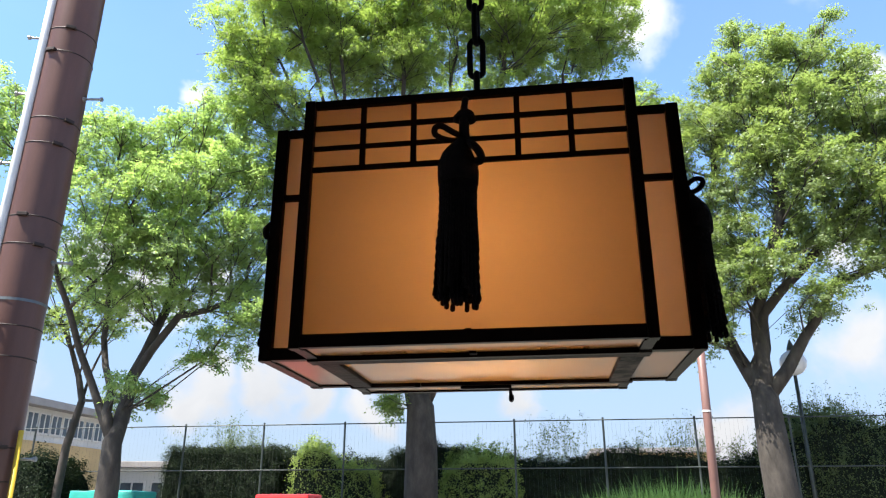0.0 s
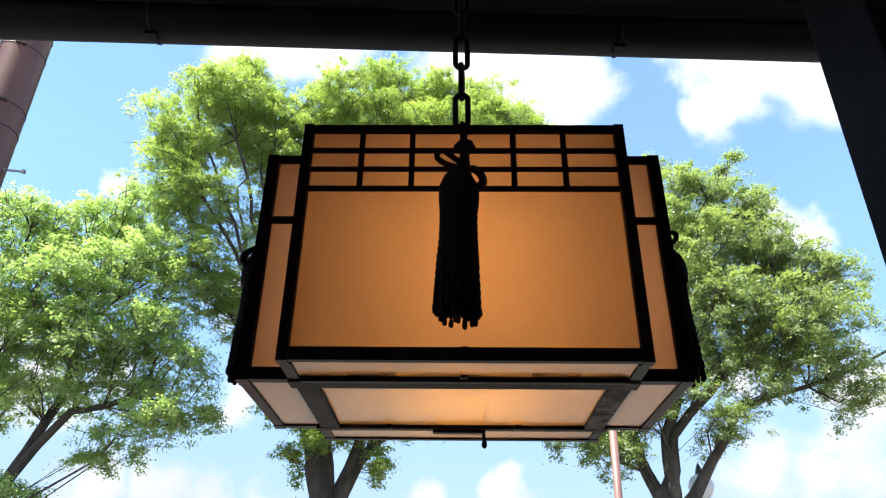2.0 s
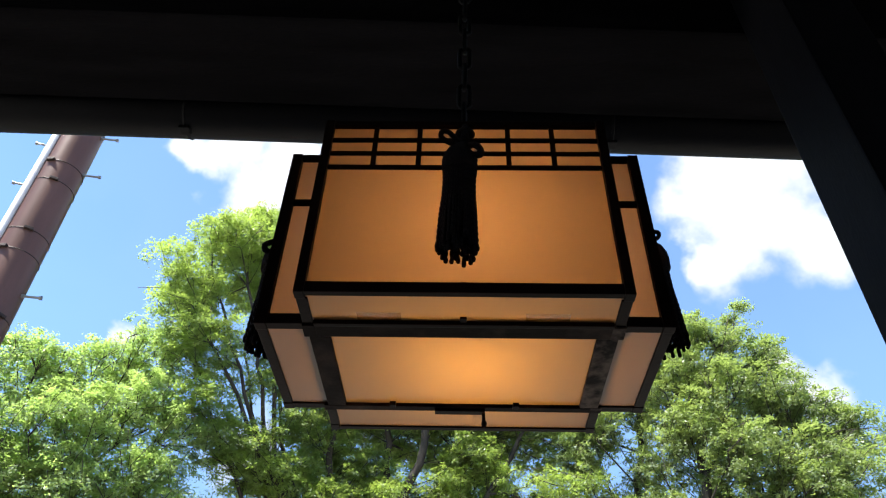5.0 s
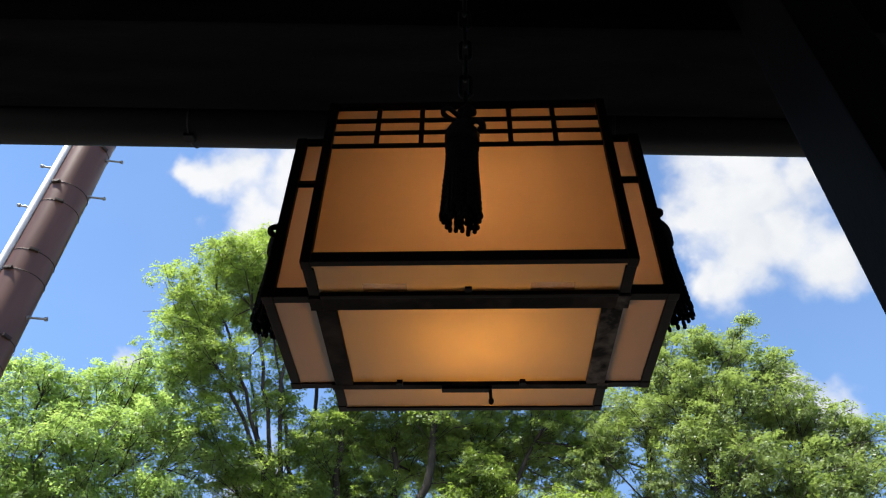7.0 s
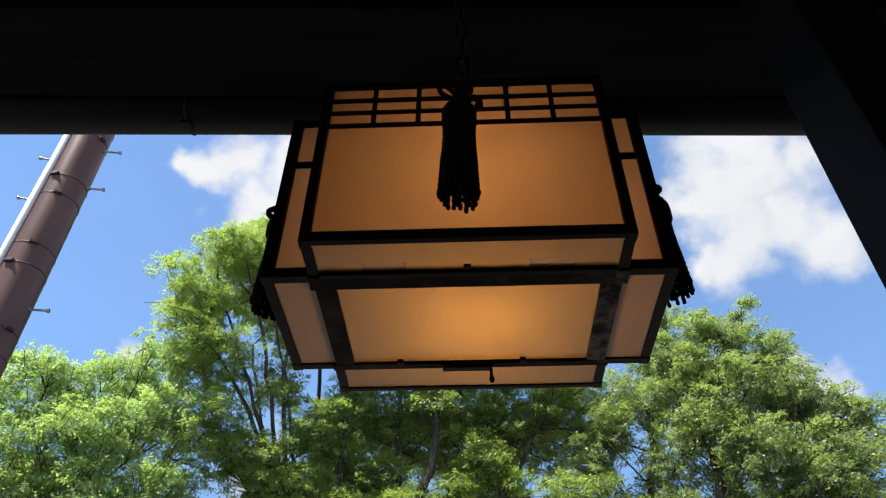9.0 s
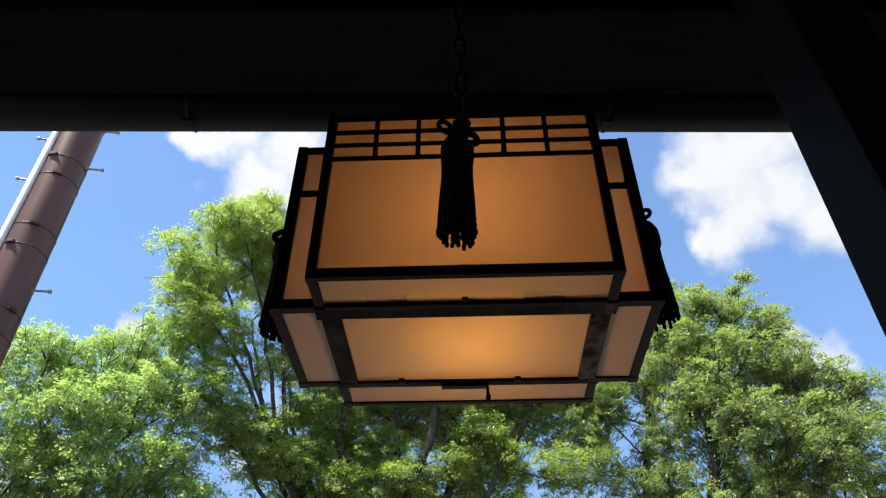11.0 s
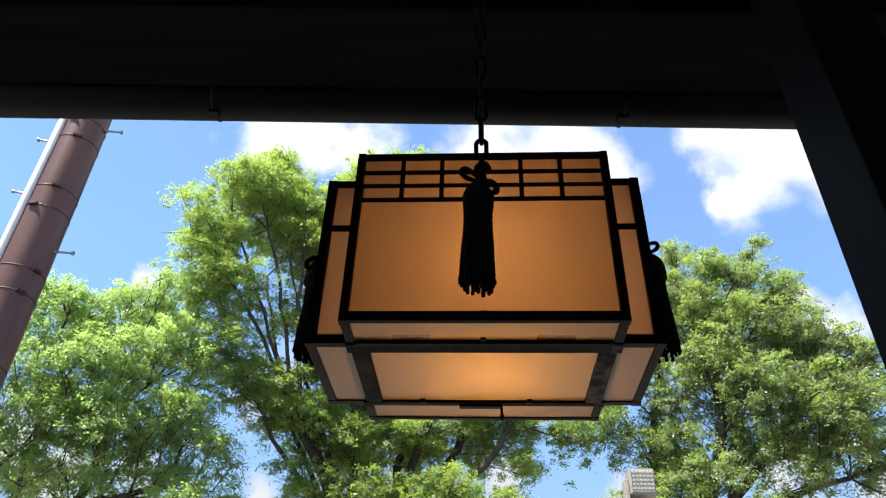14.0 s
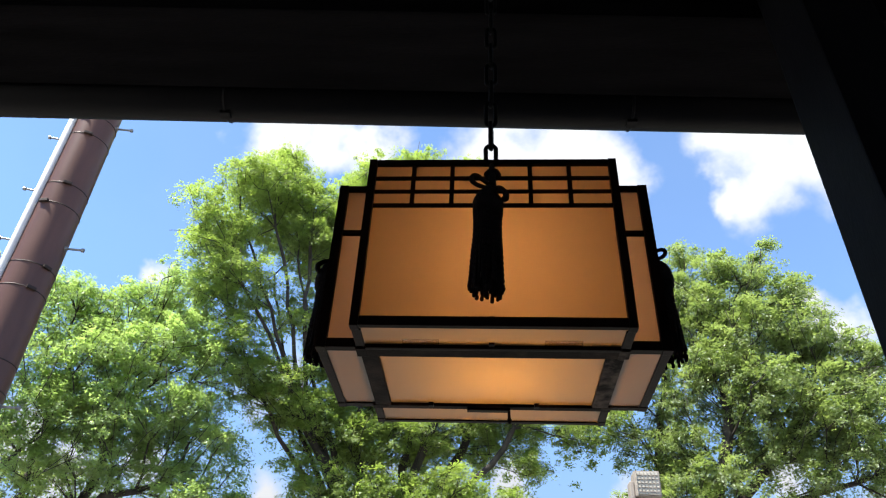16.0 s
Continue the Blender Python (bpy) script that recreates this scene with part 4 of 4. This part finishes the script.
LEFT_MID = [
    lobe(-34.9, 21.0, 10.2, 0.55, 0.75, 0.8), lobe(-31.5, 22.5, 10.2, 0.58, 0.75, 0.8), lobe(-28.0, 23.3, 10.3, 0.52, 0.75, 0.8), lobe(-34.7, 17.5, 10.4, 0.47, 0.7, 0.6), lobe(-31.7, 18.5, 10.6, 0.57, 0.7, 0.6),
    lobe(-28.0, 19.2, 10.3, 0.57, 0.7, 0.6), lobe(-24.3, 19.4, 10.2, 0.45, 0.7, 0.7), lobe(-21.0, 18.8, 10.1, 0.35, 0.6, 0.8), lobe(-31.0, 15.2, 10.8, 0.45, 0.5, 0.4), lobe(-25.5, 16.2, 10.6, 0.39, 0.5, 0.4),
    lobe(-25.9, 11.1, 10.2, 0.23, 0.7), lobe(-23.2, 14.0, 10.2, 0.36, 0.7), lobe(-30.3, 8.8, 10.3, 0.15, 0.5, 0.25),
]
RIGHT_TOP = [
    lobe(18.2, 33.6, 11.2, 0.36), lobe(19.9, 31.6, 11.0, 0.40), lobe(24.4, 32.8, 11.3, 0.26, 0.9, 1.5), lobe(22.4, 30.2, 11.1, 0.52), lobe(25.2, 28.8, 11.2, 0.46),
    lobe(18.4, 29.2, 11.0, 0.58), lobe(21.4, 26.6, 10.9, 0.66), lobe(25.5, 25.7, 11.0, 0.60), lobe(28.0, 24.6, 11.2, 0.44), lobe(29.9, 23.2, 11.1, 0.45),
    lobe(15.9, 27.3, 11.2, 0.45),
]
RIGHT_MID = [
    lobe(18.4, 24.9, 10.8, 0.57, 0.8, 0.8), lobe(22.2, 22.8, 10.6, 0.61, 0.8, 0.8), lobe(25.9, 21.6, 10.8, 0.60, 0.75, 0.8), lobe(28.9, 20.3, 10.8, 0.48, 0.75, 0.8), lobe(14.8, 22.4, 11.2, 0.40, 0.7),
    lobe(11.4, 20.4, 11.3, 0.37, 0.6), lobe(15.0, 19.9, 11.0, 0.47, 0.7), lobe(17.3, 17.5, 10.8, 0.44, 0.6), lobe(20.8, 19.0, 10.9, 0.44, 0.6), lobe(26.4, 18.3, 10.8, 0.38, 0.6, 0.7),
    lobe(12.9, 12.5, 11.0, 0.35, 0.7), lobe(20.8, 14.8, 10.7, 0.40, 0.7), lobe(24.2, 16.5, 10.8, 0.34, 0.7), lobe(25.0, 19.0, 11.0, 0.47),
]
LEFT_LOW = [
    lobe(-32.9, 18.9, 10.3, 0.52, 0.7, 0.7), lobe(-28.5, 19.4, 10.2, 0.60, 0.7, 0.7), lobe(-23.8, 20.3, 10.2, 0.56, 0.7, 0.7), lobe(-21.6, 24.0, 10.3, 0.44, 0.7, 0.7), lobe(-32.0, 15.1, 10.5, 0.44, 0.6, 0.5),
    lobe(-27.9, 15.9, 10.4, 0.42, 0.6, 0.5), lobe(-23.6, 16.2, 10.2, 0.48, 0.6, 0.7), lobe(-21.1, 14.6, 10.1, 0.32, 0.6, 0.9), lobe(-25.1, 12.6, 10.2, 0.31, 0.5, 0.7), lobe(-19.3, 15.3, 10.1, 0.26, 0.6, 0.9),
]
RIGHT_LOW = [
    lobe(15.3, 15.4, 11.0, 0.35, 0.7, 0.9), lobe(15.1, 18.3, 11.2, 0.35, 0.7, 0.9), lobe(21.1, 18.6, 10.9, 0.48, 0.7, 0.8), lobe(25.5, 19.8, 10.8, 0.52, 0.7, 0.8), lobe(29.0, 17.6, 10.9, 0.45, 0.7, 0.8),
    lobe(30.1, 15.3, 10.8, 0.33, 0.6, 1), lobe(24.1, 16.6, 10.7, 0.28, 0.6, 0.9), lobe(20.2, 22.0, 11.0, 0.44, 0.7, 0.8), lobe(11.1, 13.8, 11.3, 0.26, 0.6, 1),
    lobe(12.8, 28.1, 11.1, 0.45, 0.7, 1), lobe(11.5, 25.9, 11.1, 0.44, 0.7, 1), lobe(16.1, 30.9, 11.2, 0.41, 0.7, 1), lobe(9.5, 23.6, 11.3, 0.45, 0.7, 1),
    lobe(9.9, 15.0, 10.9, 0.33, 0.7, 1.1), lobe(11.1, 13.8, 10.9, 0.33, 0.7, 1.1), lobe(8.6, 14.3, 10.9, 0.25, 0.7, 1.1), lobe(13.5, 14.9, 10.9, 0.35, 0.7, 1.1), lobe(14.2, 16.7, 10.9, 0.35, 0.7, 1.1), lobe(16.0, 16.0, 10.9, 0.35, 0.7, 1.1),
]
tree("tall broad green zelkova tree with a forked grey trunk", at(-9.6, 11 * K, 0), at(-9.5, 11 * K, 3.55), [
    [spot(-11.5, 14, 11), spot(-16, 22, 10.8), spot(-20, 32, 10.8)], [spot(-10.8, 15, 11), spot(-13, 24, 11.3), spot(-14, 35, 11.4)],
    [spot(-7.5, 13, 11), spot(-6, 22, 10.8), spot(-7, 34, 11)], [spot(-7.2, 12.5, 11), spot(-2, 20, 11), spot(3, 31, 11.2)],
    [spot(-11.4, 14, 10.9), spot(-17, 20, 10.3), spot(-23, 28, 10.2)], [spot(-11, 16, 10.8), spot(-15, 25, 10.2), spot(-18.5, 35, 10.3)],
    [spot(-10.2, 16, 10.8), spot(-11, 26, 10.3), spot(-11.5, 36, 10.6)], [spot(-7, 13, 10.8), spot(0.5, 19, 10.4), spot(6, 27, 10.8)], [spot(-7.2, 14, 10.8), spot(-3.5, 24, 10.4), spot(-2, 35, 10.7)],
    [spot(-12, 17, 10.7), spot(-15.6, 22.4, 10.3), spot(-17.4, 28.5, 10.0), spot(-21.2, 37, 10.1)], [spot(-12.1, 17, 10.6), spot(-15.9, 22.6, 10.2), spot(-19.4, 29.5, 9.9), spot(-24, 35.5, 10.0)],
    [spot(-12, 17, 10.7), spot(-16.2, 23, 10.1), spot(-20.5, 29.2, 9.9), spot(-25.6, 33.4, 10.0)], [spot(-11.9, 17, 10.7), spot(-15.2, 23, 10.2), spot(-16.4, 29, 10.0), spot(-17.6, 38, 10.2)],
], CENTRE_TOP + CENTRE_MID + CENTRE_LOW + CENTRE_DEEP, 1140, 0.34, 42, 0.032, M_LEAF, M_BARK, 11)
tree("green zelkova tree with a low forked trunk", at(-31.6, 10.5 * K, 0), at(-31.8, 10.5 * K, 2.7), [
    [spot(-33.8, 9, 10.5), spot(-36, 14, 10.4), spot(-40, 21, 10.4)], [spot(-33.5, 12, 10.8), spot(-33.5, 22, 10.8)],
    [spot(-30.9, 9.5, 10.5), spot(-29.3, 15, 10.6), spot(-28.3, 23, 10.8)], [spot(-31, 9.6, 10.5), spot(-28.4, 14.2, 10.3), spot(-24.5, 15.6, 10.1), spot(-20.5, 16, 10.0)],
], LEFT_TOP + LEFT_MID + LEFT_LOW, 262, 0.205, 40, 0.032, M_LEAFL, M_BARK, 23)
tree("broad dense green tree with a thick forked trunk", at(16.1, 11 * K, 0), at(16.2, 11 * K, 3.55), [
    [spot(14, 13, 11), spot(13.5, 19, 11.2), spot(16, 29, 11)], [spot(16.8, 15, 11.2), spot(19.5, 22, 11.2), spot(23, 29, 11.2)],
    [spot(19.5, 12, 10.8), spot(22, 15.5, 10.8), spot(29, 17, 10.8), spot(34, 19, 11)],
    [spot(16.5, 14, 10.8), spot(19, 20, 10.3), spot(20, 28, 10.6)], [spot(17, 14, 10.8), spot(23, 19.5, 10.4), spot(27, 24, 10.6)],
], RIGHT_TOP + RIGHT_MID + RIGHT_LOW, 450, 0.30, 42, 0.032, M_LEAFR, M_BARK, 37)


def bush(name, label, mat, x0, x1, y0, y1, h, count, leaf, seed, category="hedge", top=0.15, kind=""):
    """A clipped or loose bush: dark stems inside and a deep coat of leaves over an uneven body coloured as inner shade.
    """
    r = np.random.default_rng(seed)
    t = holder(name, ((x0 + x1) / 2, (y0 + y1) / 2, 0), label=label, category=category, kind=kind)
    wx, wy = (x1 - x0) / 2, (y1 - y0) / 2

    def swell(x, y, z):
        """How far the body bulges at a place."""
        return 1 + top * (0.20 * math.sin(x * 1.7 + 2 * seed) + 0.45 * noise.noise((x * 0.8, y * 0.8, z * 0.8 + seed)) + 0.22 * noise.noise((x * 2.3, y * 2.3, z * 2.3 - seed)))

    u = r.uniform(-1, 1, size=(count, 3))
    face = r.integers(0, 4, size=count)
    u[face == 0, 1] = -1 + 0.25 * r.uniform(size=(face == 0).sum()) ** 2
    u[face == 1, 2] = 1 - 0.2 * r.uniform(size=(face == 1).sum()) ** 2
    u[face == 2, 0] = np.sign(u[face == 2, 0])
    c = np.empty((count, 3))
    taper = 1 - (0.06 + 0.3 * top) * np.maximum(0, u[:, 2]) ** 3
    c[:, 0] = u[:, 0] * wx * taper
    c[:, 1] = u[:, 1] * wy * taper
    c[:, 2] = (u[:, 2] * 0.5 + 0.5) * h
    wob = np.array([swell(*q) for q in c.tolist()])[:, None]
    c = c * np.concatenate([1 + (wob - 1) * 0.5, 1 + (wob - 1) * 0.5, wob], 1)
    c += r.normal(size=(count, 3)) * (0.035 + 0.05 * top)
    ups = np.stack([u[:, 0] * 0.3, u[:, 1], np.maximum(u[:, 2], 0.2)], 1)
    # sprigs that stand out of the coat
    loose, each = count // 3, 40
    tips = r.integers(0, count, size=loose // each + 1)
    out = ups[tips] + r.normal(size=(len(tips), 3)) * 0.5 + np.array((0, 0, 0.5))
    out *= ((0.04 + 0.5 * top) * r.uniform(0.2, 1.0, size=(len(tips), 1))) / np.linalg.norm(out, axis=1, keepdims=True)
    own = np.repeat(np.arange(len(tips)), each)[:loose]
    c[:loose] = c[tips][own] + out[own] * r.uniform(0, 1, size=(loose, 1)) + r.normal(size=(loose, 3)) * 0.04
    ups[:loose] = ups[tips][own]
    leaves("foliage", c, ups, leaf, mat, t, seed=seed, spread=0.7)
    # Solid body behind the leaves; its dark colour plays the bush's inner shade.
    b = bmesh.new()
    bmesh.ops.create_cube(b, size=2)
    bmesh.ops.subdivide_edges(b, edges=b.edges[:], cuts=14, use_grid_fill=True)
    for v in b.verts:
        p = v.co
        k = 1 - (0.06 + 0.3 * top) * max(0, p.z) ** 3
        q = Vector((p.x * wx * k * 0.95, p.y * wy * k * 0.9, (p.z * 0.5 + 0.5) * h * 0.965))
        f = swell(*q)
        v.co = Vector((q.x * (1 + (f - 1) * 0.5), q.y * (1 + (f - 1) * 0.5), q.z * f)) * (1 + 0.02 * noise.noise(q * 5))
    part("shade_core", b, M_CORE, t)
    b = bmesh.new()
    for k in range(7):
        x = wx * (-0.85 + 1.7 * k / 6)
        tube(b, [(x, 0, 0), (x + r.uniform(-.1, .1), r.uniform(-.1, .1), h * 0.5), (x + r.uniform(-.25, .25), r.uniform(-.15, .15), h * 0.8)], [0.03, 0.02, 0.006], 6)
    part("stems", b, M_BARKDARK, t)
    return t


FY = 14.85    # the fence line
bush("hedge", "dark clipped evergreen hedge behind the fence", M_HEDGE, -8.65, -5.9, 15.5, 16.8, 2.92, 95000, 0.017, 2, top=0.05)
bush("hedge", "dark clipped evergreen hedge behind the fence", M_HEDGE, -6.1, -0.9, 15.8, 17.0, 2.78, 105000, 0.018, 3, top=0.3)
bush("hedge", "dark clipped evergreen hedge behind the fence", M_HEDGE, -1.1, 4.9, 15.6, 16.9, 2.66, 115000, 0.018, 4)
bush("hedge", "tall wild dark green bush beside the tree", M_WILD, 4.4, 12.6, 15.2, 17.2, 3.45, 150000, 0.022, 6, top=0.45)
bush("shrub", "loose light green shrub behind the fence", M_SHRUB, -5.3, -3.5, 15.0, 15.9, 2.50, 42000, 0.022, 8, "shrub", top=0.5)
bush("shrub", "round light green shrub behind the fence", M_SHRUB, -2.2, -0.6, 15.1, 16.0, 2.84, 38000, 0.022, 9, "shrub", top=0.4)
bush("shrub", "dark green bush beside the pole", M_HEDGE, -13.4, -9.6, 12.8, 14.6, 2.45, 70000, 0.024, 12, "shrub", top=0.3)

# fence
fence = holder("fence", (0, FY, 0), label="tall grey steel mesh fence before the hedge", category="fence")
FH = 3.32
for k in range(14):
    x = -11.45 + 1.81 * k
    b = tube(bmesh.new(), [(x, 0, 0), (x, 0, FH + 0.05)], 0.022, 8)
    part("post", b, M_DARKSTEEL, fence)
for z in (FH, 2.38, 0.3):
    b = tube(bmesh.new(), [(-14, -0.03, z), (16.5, -0.03, z)], 0.012, 8)
    part("rail", b, M_DARKSTEEL, fence)
b = bmesh.new()
for k in range(int(30 / 0.085)):
    x = -14 + 0.085 * k
    b2 = [b.verts.new((x + dx, -0.06, z)) for dx, z in ((-0.0009, 0.1), (0.0009, 0.1), (0.0009, FH), (-0.0009, FH))]
    b.faces.new(b2)
tagged(part("mesh", b, M_DARKSTEEL, fence), kind="stuff")

# lamp with a flood head on a pink pole
lx, ly, _ = at(12.40, 7.2, 0)
flood = holder("flood_lamp", (lx, ly, 0), label="floodlight on a faded pink steel pole", category="lamp")
part("pole", tube(bmesh.new(), [(-0.055, 0, 0), (-0.015, 0, 2.4), (0.004, 0, 3.520)], [0.041, 0.039, 0.037], 16), M_PINK, flood, smooth=True)
part("collar", tube(bmesh.new(), [(-0.0145, 0, 2.462), (-0.014, 0, 2.478)], 0.0425, 16), M_WHITE, flood)
b = box(bmesh.new(), -0.105, 0.145, -0.02, 0.16, 3.600, 3.850, 0.012)
part("head", b, M_LAMPCASE, flood)
b = box(bmesh.new(), -0.088, 0.128, -0.032, -0.018, 3.615, 3.830, 0.004)
part("lens", b, M_LENS, flood)
b = bmesh.new()
for k in range(7):
    box(b, -0.088 + k * 0.035, -0.082 + k * 0.035, -0.040, -0.033, 3.615, 3.830)
for k in range(5):
    box(b, -0.088, 0.128, -0.0385, -0.0335, 3.640 + k * 0.04, 3.645 + k * 0.04)
part("grille", b, M_LAMPCASE, flood)
b = box(bmesh.new(), -0.15, -0.108, 0.0, 0.14, 3.500, 3.750, 0.01)
box(b, -0.149, 0.05, 0.04, 0.14, 3.505, 3.540, 0.004)
part("bracket", b, M_LAMPCASE, flood)

# globe lamp
gx, gy, _ = at(18.35, 16.6, 0)
globe = holder("globe_lamp", (gx, gy, 0), label="milky glass globe lamp on a dark pole", category="lamp")
part("pole", tube(bmesh.new(), [(0, 0, 0), (0, 0, 4.2)], [0.045, 0.035], 12), M_DARKSTEEL, globe, smooth=True)
part("globe", ball(bmesh.new(), (0, 0, 4.47), 0.265, sub=3), M_GLOBE, globe, smooth=True)
part("cap", tube(bmesh.new(), [(0, 0, 4.74), (0, 0, 4.84), (0, 0, 4.95)], [0.09, 0.06, 0.015], 12), M_DARKSTEEL, globe)

# thin dark tree by the pole
tree("thin dark leaning tree with a sparse crown", at(-35.3, 12.2 * K, 0), at(-34.2, 12.2 * K, 3.7), [
    [spot(-35.6, 11, 12), spot(-37.4, 15, 12)], [spot(-33.5, 11.5, 12.2), spot(-32.3, 14, 12.2)],
], [lobe(-37, 15, 12, 0.9), lobe(-33, 13.5, 12, 0.7), lobe(-31, 7.5, 11.5, 0.35), lobe(-29, 7.8, 11.5, 0.25)], 20, 0.085, 50, 0.034, M_LEAFR, M_BARKDARK, 51)

# wild stems that stand up over the hedge
r = np.random.default_rng(77)
stems = holder("tall_weeds", (0, 15.9, 0), label="wispy tall weeds growing over the hedge", category="weeds", kind="stuff")
b = bmesh.new()
tips = []
clumps = [float(r.choice([r.uniform(-8.6, -5.6), r.uniform(-0.8, 4.0), r.uniform(3.6, 12.2), r.uniform(5.0, 12.2)])) for _ in range(75)]
tall = r.uniform(0.15, 0.95, size=75)
for k in range(520):
    g = int(r.integers(0, 75))
    x = clumps[g] + float(r.normal()) * 0.13
    h = 2.75 + float(tall[g] * r.uniform(0.35, 1.05)) + (0.55 if x > 5.0 else 0.0)
    lean = r.normal(size=2) * 0.13
    y = float(r.uniform(-0.1, 0.5))
    tube(b, [(x, y, 2.2), (x + lean[0] * 0.3, y + lean[1] * 0.3, (h + 2.2) / 2), (x + lean[0], y + lean[1], h)], [0.004, 0.003, 0.0015], 4)
    for j in range(64):
        u = r.uniform(0.15, 1.05)
        tips.append((x + lean[0] * u * u + r.normal() * 0.06, y + lean[1] * u * u + r.normal() * 0.06, 2.2 + (h - 2.2) * u + r.normal() * 0.03))
part("stalks", b, M_WILD, stems)
leaves("leaves", np.array(tips), np.tile(np.array((0.0, -0.4, 0.8)), (len(tips), 1)), 0.021, M_WILD, stems, seed=5)

# tall grass bed
r = np.random.default_rng(31)
grass = holder("tall_grass", (1.1, 9.4, 0), label="bright green tall grass before the hedge", category="grass", kind="stuff")
n = 5200
root = np.stack([r.uniform(-1.15, 1.35, n), r.uniform(-0.5, 0.5, n), np.zeros(n)], 1)
h = 1.70 + 0.14 * np.sin(root[:, 0] * 2.2 + 0.7) + r.normal(size=n) * 0.10
tilt = r.normal(size=(n, 2)) * 0.14
v = np.empty((n, 5, 3))
side = np.stack([np.cos(r.uniform(0, 3.14, n)), np.sin(r.uniform(0, 3.14, n)), np.zeros(n)], 1) * 0.009
mid = root + np.stack([tilt[:, 0] * 0.35, tilt[:, 1] * 0.35, h * 0.6], 1)
top = root + np.stack([tilt[:, 0] * 1.5, tilt[:, 1] * 1.5, h], 1)
v[:, 0], v[:, 1], v[:, 2], v[:, 3], v[:, 4] = root - side, root + side, mid + side, top, mid - side
me = bpy.data.meshes.new("blades")
me.from_pydata(v.reshape(-1, 3).tolist(), [], np.arange(5 * n).reshape(n, 5).tolist())
me.materials.append(M_GRASS)
blades = new("blades", me)
blades.parent = grass

# red box and teal sheet low before the hedge
rx_, ry_, _ = at(-19.0, 8.2, 0)
bin_red = holder("storage_box", (rx_, ry_, 0), label="red plastic storage box with a lid", category="box")
part("body", box(bmesh.new(), -0.26, 0.26, -0.22, 0.22, 0.0, 1.63, 0.02), M_RED, bin_red)
part("lid", box(bmesh.new(), -0.285, 0.285, -0.245, 0.245, 1.632, 1.765, 0.03), M_RED, bin_red)
tx, ty, _ = at(-31.0, 15.4, 0)
sheet = holder("tarpaulin_stack", (tx, ty, 0), label="teal tarpaulin pulled over a stack", category="tarpaulin")
b = box(bmesh.new(), -0.72, 0.58, -0.4, 0.4, 0.0, 1.93, 0.06)
bmesh.ops.subdivide_edges(b, edges=b.edges[:], cuts=4, use_grid_fill=True)
for q in b.verts:
    q.co += Vector((0.02, 0.02, 0.03)) * noise.noise(q.co * 3)
part("cover", b, M_TEAL, sheet, smooth=True)


# buildings beyond the fence
def building(label, x, y, turn, w, d, h, wall, cols, rows, z0, dz, win_h, roof_h):
    t = holder("building", (x, y, 0), label=label, category="building")
    part("wall", box(bmesh.new(), -w / 2, w / 2, 0, d, 0, h), wall, t)
    b = box(bmesh.new(), -w / 2 - 0.4, w / 2 + 0.4, -0.5, d + 0.4, h, h + 0.25, 0.03)
    if roof_h:
        vs = [b.verts.new(q) for q in ((-w / 2 - 0.4, -0.5, h + 0.25), (w / 2 + 0.4, -0.5, h + 0.25), (w / 2 + 0.4, d + 0.4, h + 0.25), (-w / 2 - 0.4, d + 0.4, h + 0.25), (-w / 2 + 0.6, d / 2, h + roof_h), (w / 2 - 0.6, d / 2, h + roof_h))]
        for f in ((0, 1, 5, 4), (1, 2, 5), (2, 3, 4, 5), (3, 0, 4)):
            b.faces.new([vs[k] for k in f])
    part("roof", b, M_ROOF, t)
    for i in range(cols):
        for j in range(rows):
            cx, cz = -w / 2 + w * (i + 0.5) / cols, z0 + dz * j
            ww = w / cols * 0.36
            win = part("window", box(bmesh.new(), cx - ww - 0.06, cx + ww + 0.06, -0.07, 0.02, cz - 0.06, cz + win_h + 0.06, 0.01), M_PALE, t)
            part("pane", box(bmesh.new(), cx - ww, cx - 0.04, -0.082, -0.071, cz, cz + win_h), M_GLASS, win)
            part("pane", box(bmesh.new(), cx + 0.04, cx + ww, -0.082, -0.071, cz, cz + win_h), M_GLASS, win)
    t.rotation_euler = (0, 0, turn)
    return t


hall = building("long building with a white upper floor over ochre walls", -17.4, 19.5, radians(90), 15.5, 9, 4.9, M_PALE, 24, 1, 4.08, 2, 0.62, 1.2)
part("lower_wall", box(bmesh.new(), -7.77, 7.77, -0.10, 0.3, 0, 3.78, 0.01), M_CREAM, hall, "ochre rendered lower wall")
bx, by, _ = at(-29.2, 34, 0)
building("low white building beyond the fence", bx, by, radians(10), 2.6, 4, 3.2, M_PALE, 2, 1, 1.9, 2, 0.7, 0)
bx, by, _ = at(8.0, 42, 0)
building("low ochre building far beyond the fence", bx, by, 0, 6.0, 6, 4.4, M_CREAM, 3, 1, 2.2, 2, 1.2, 0)
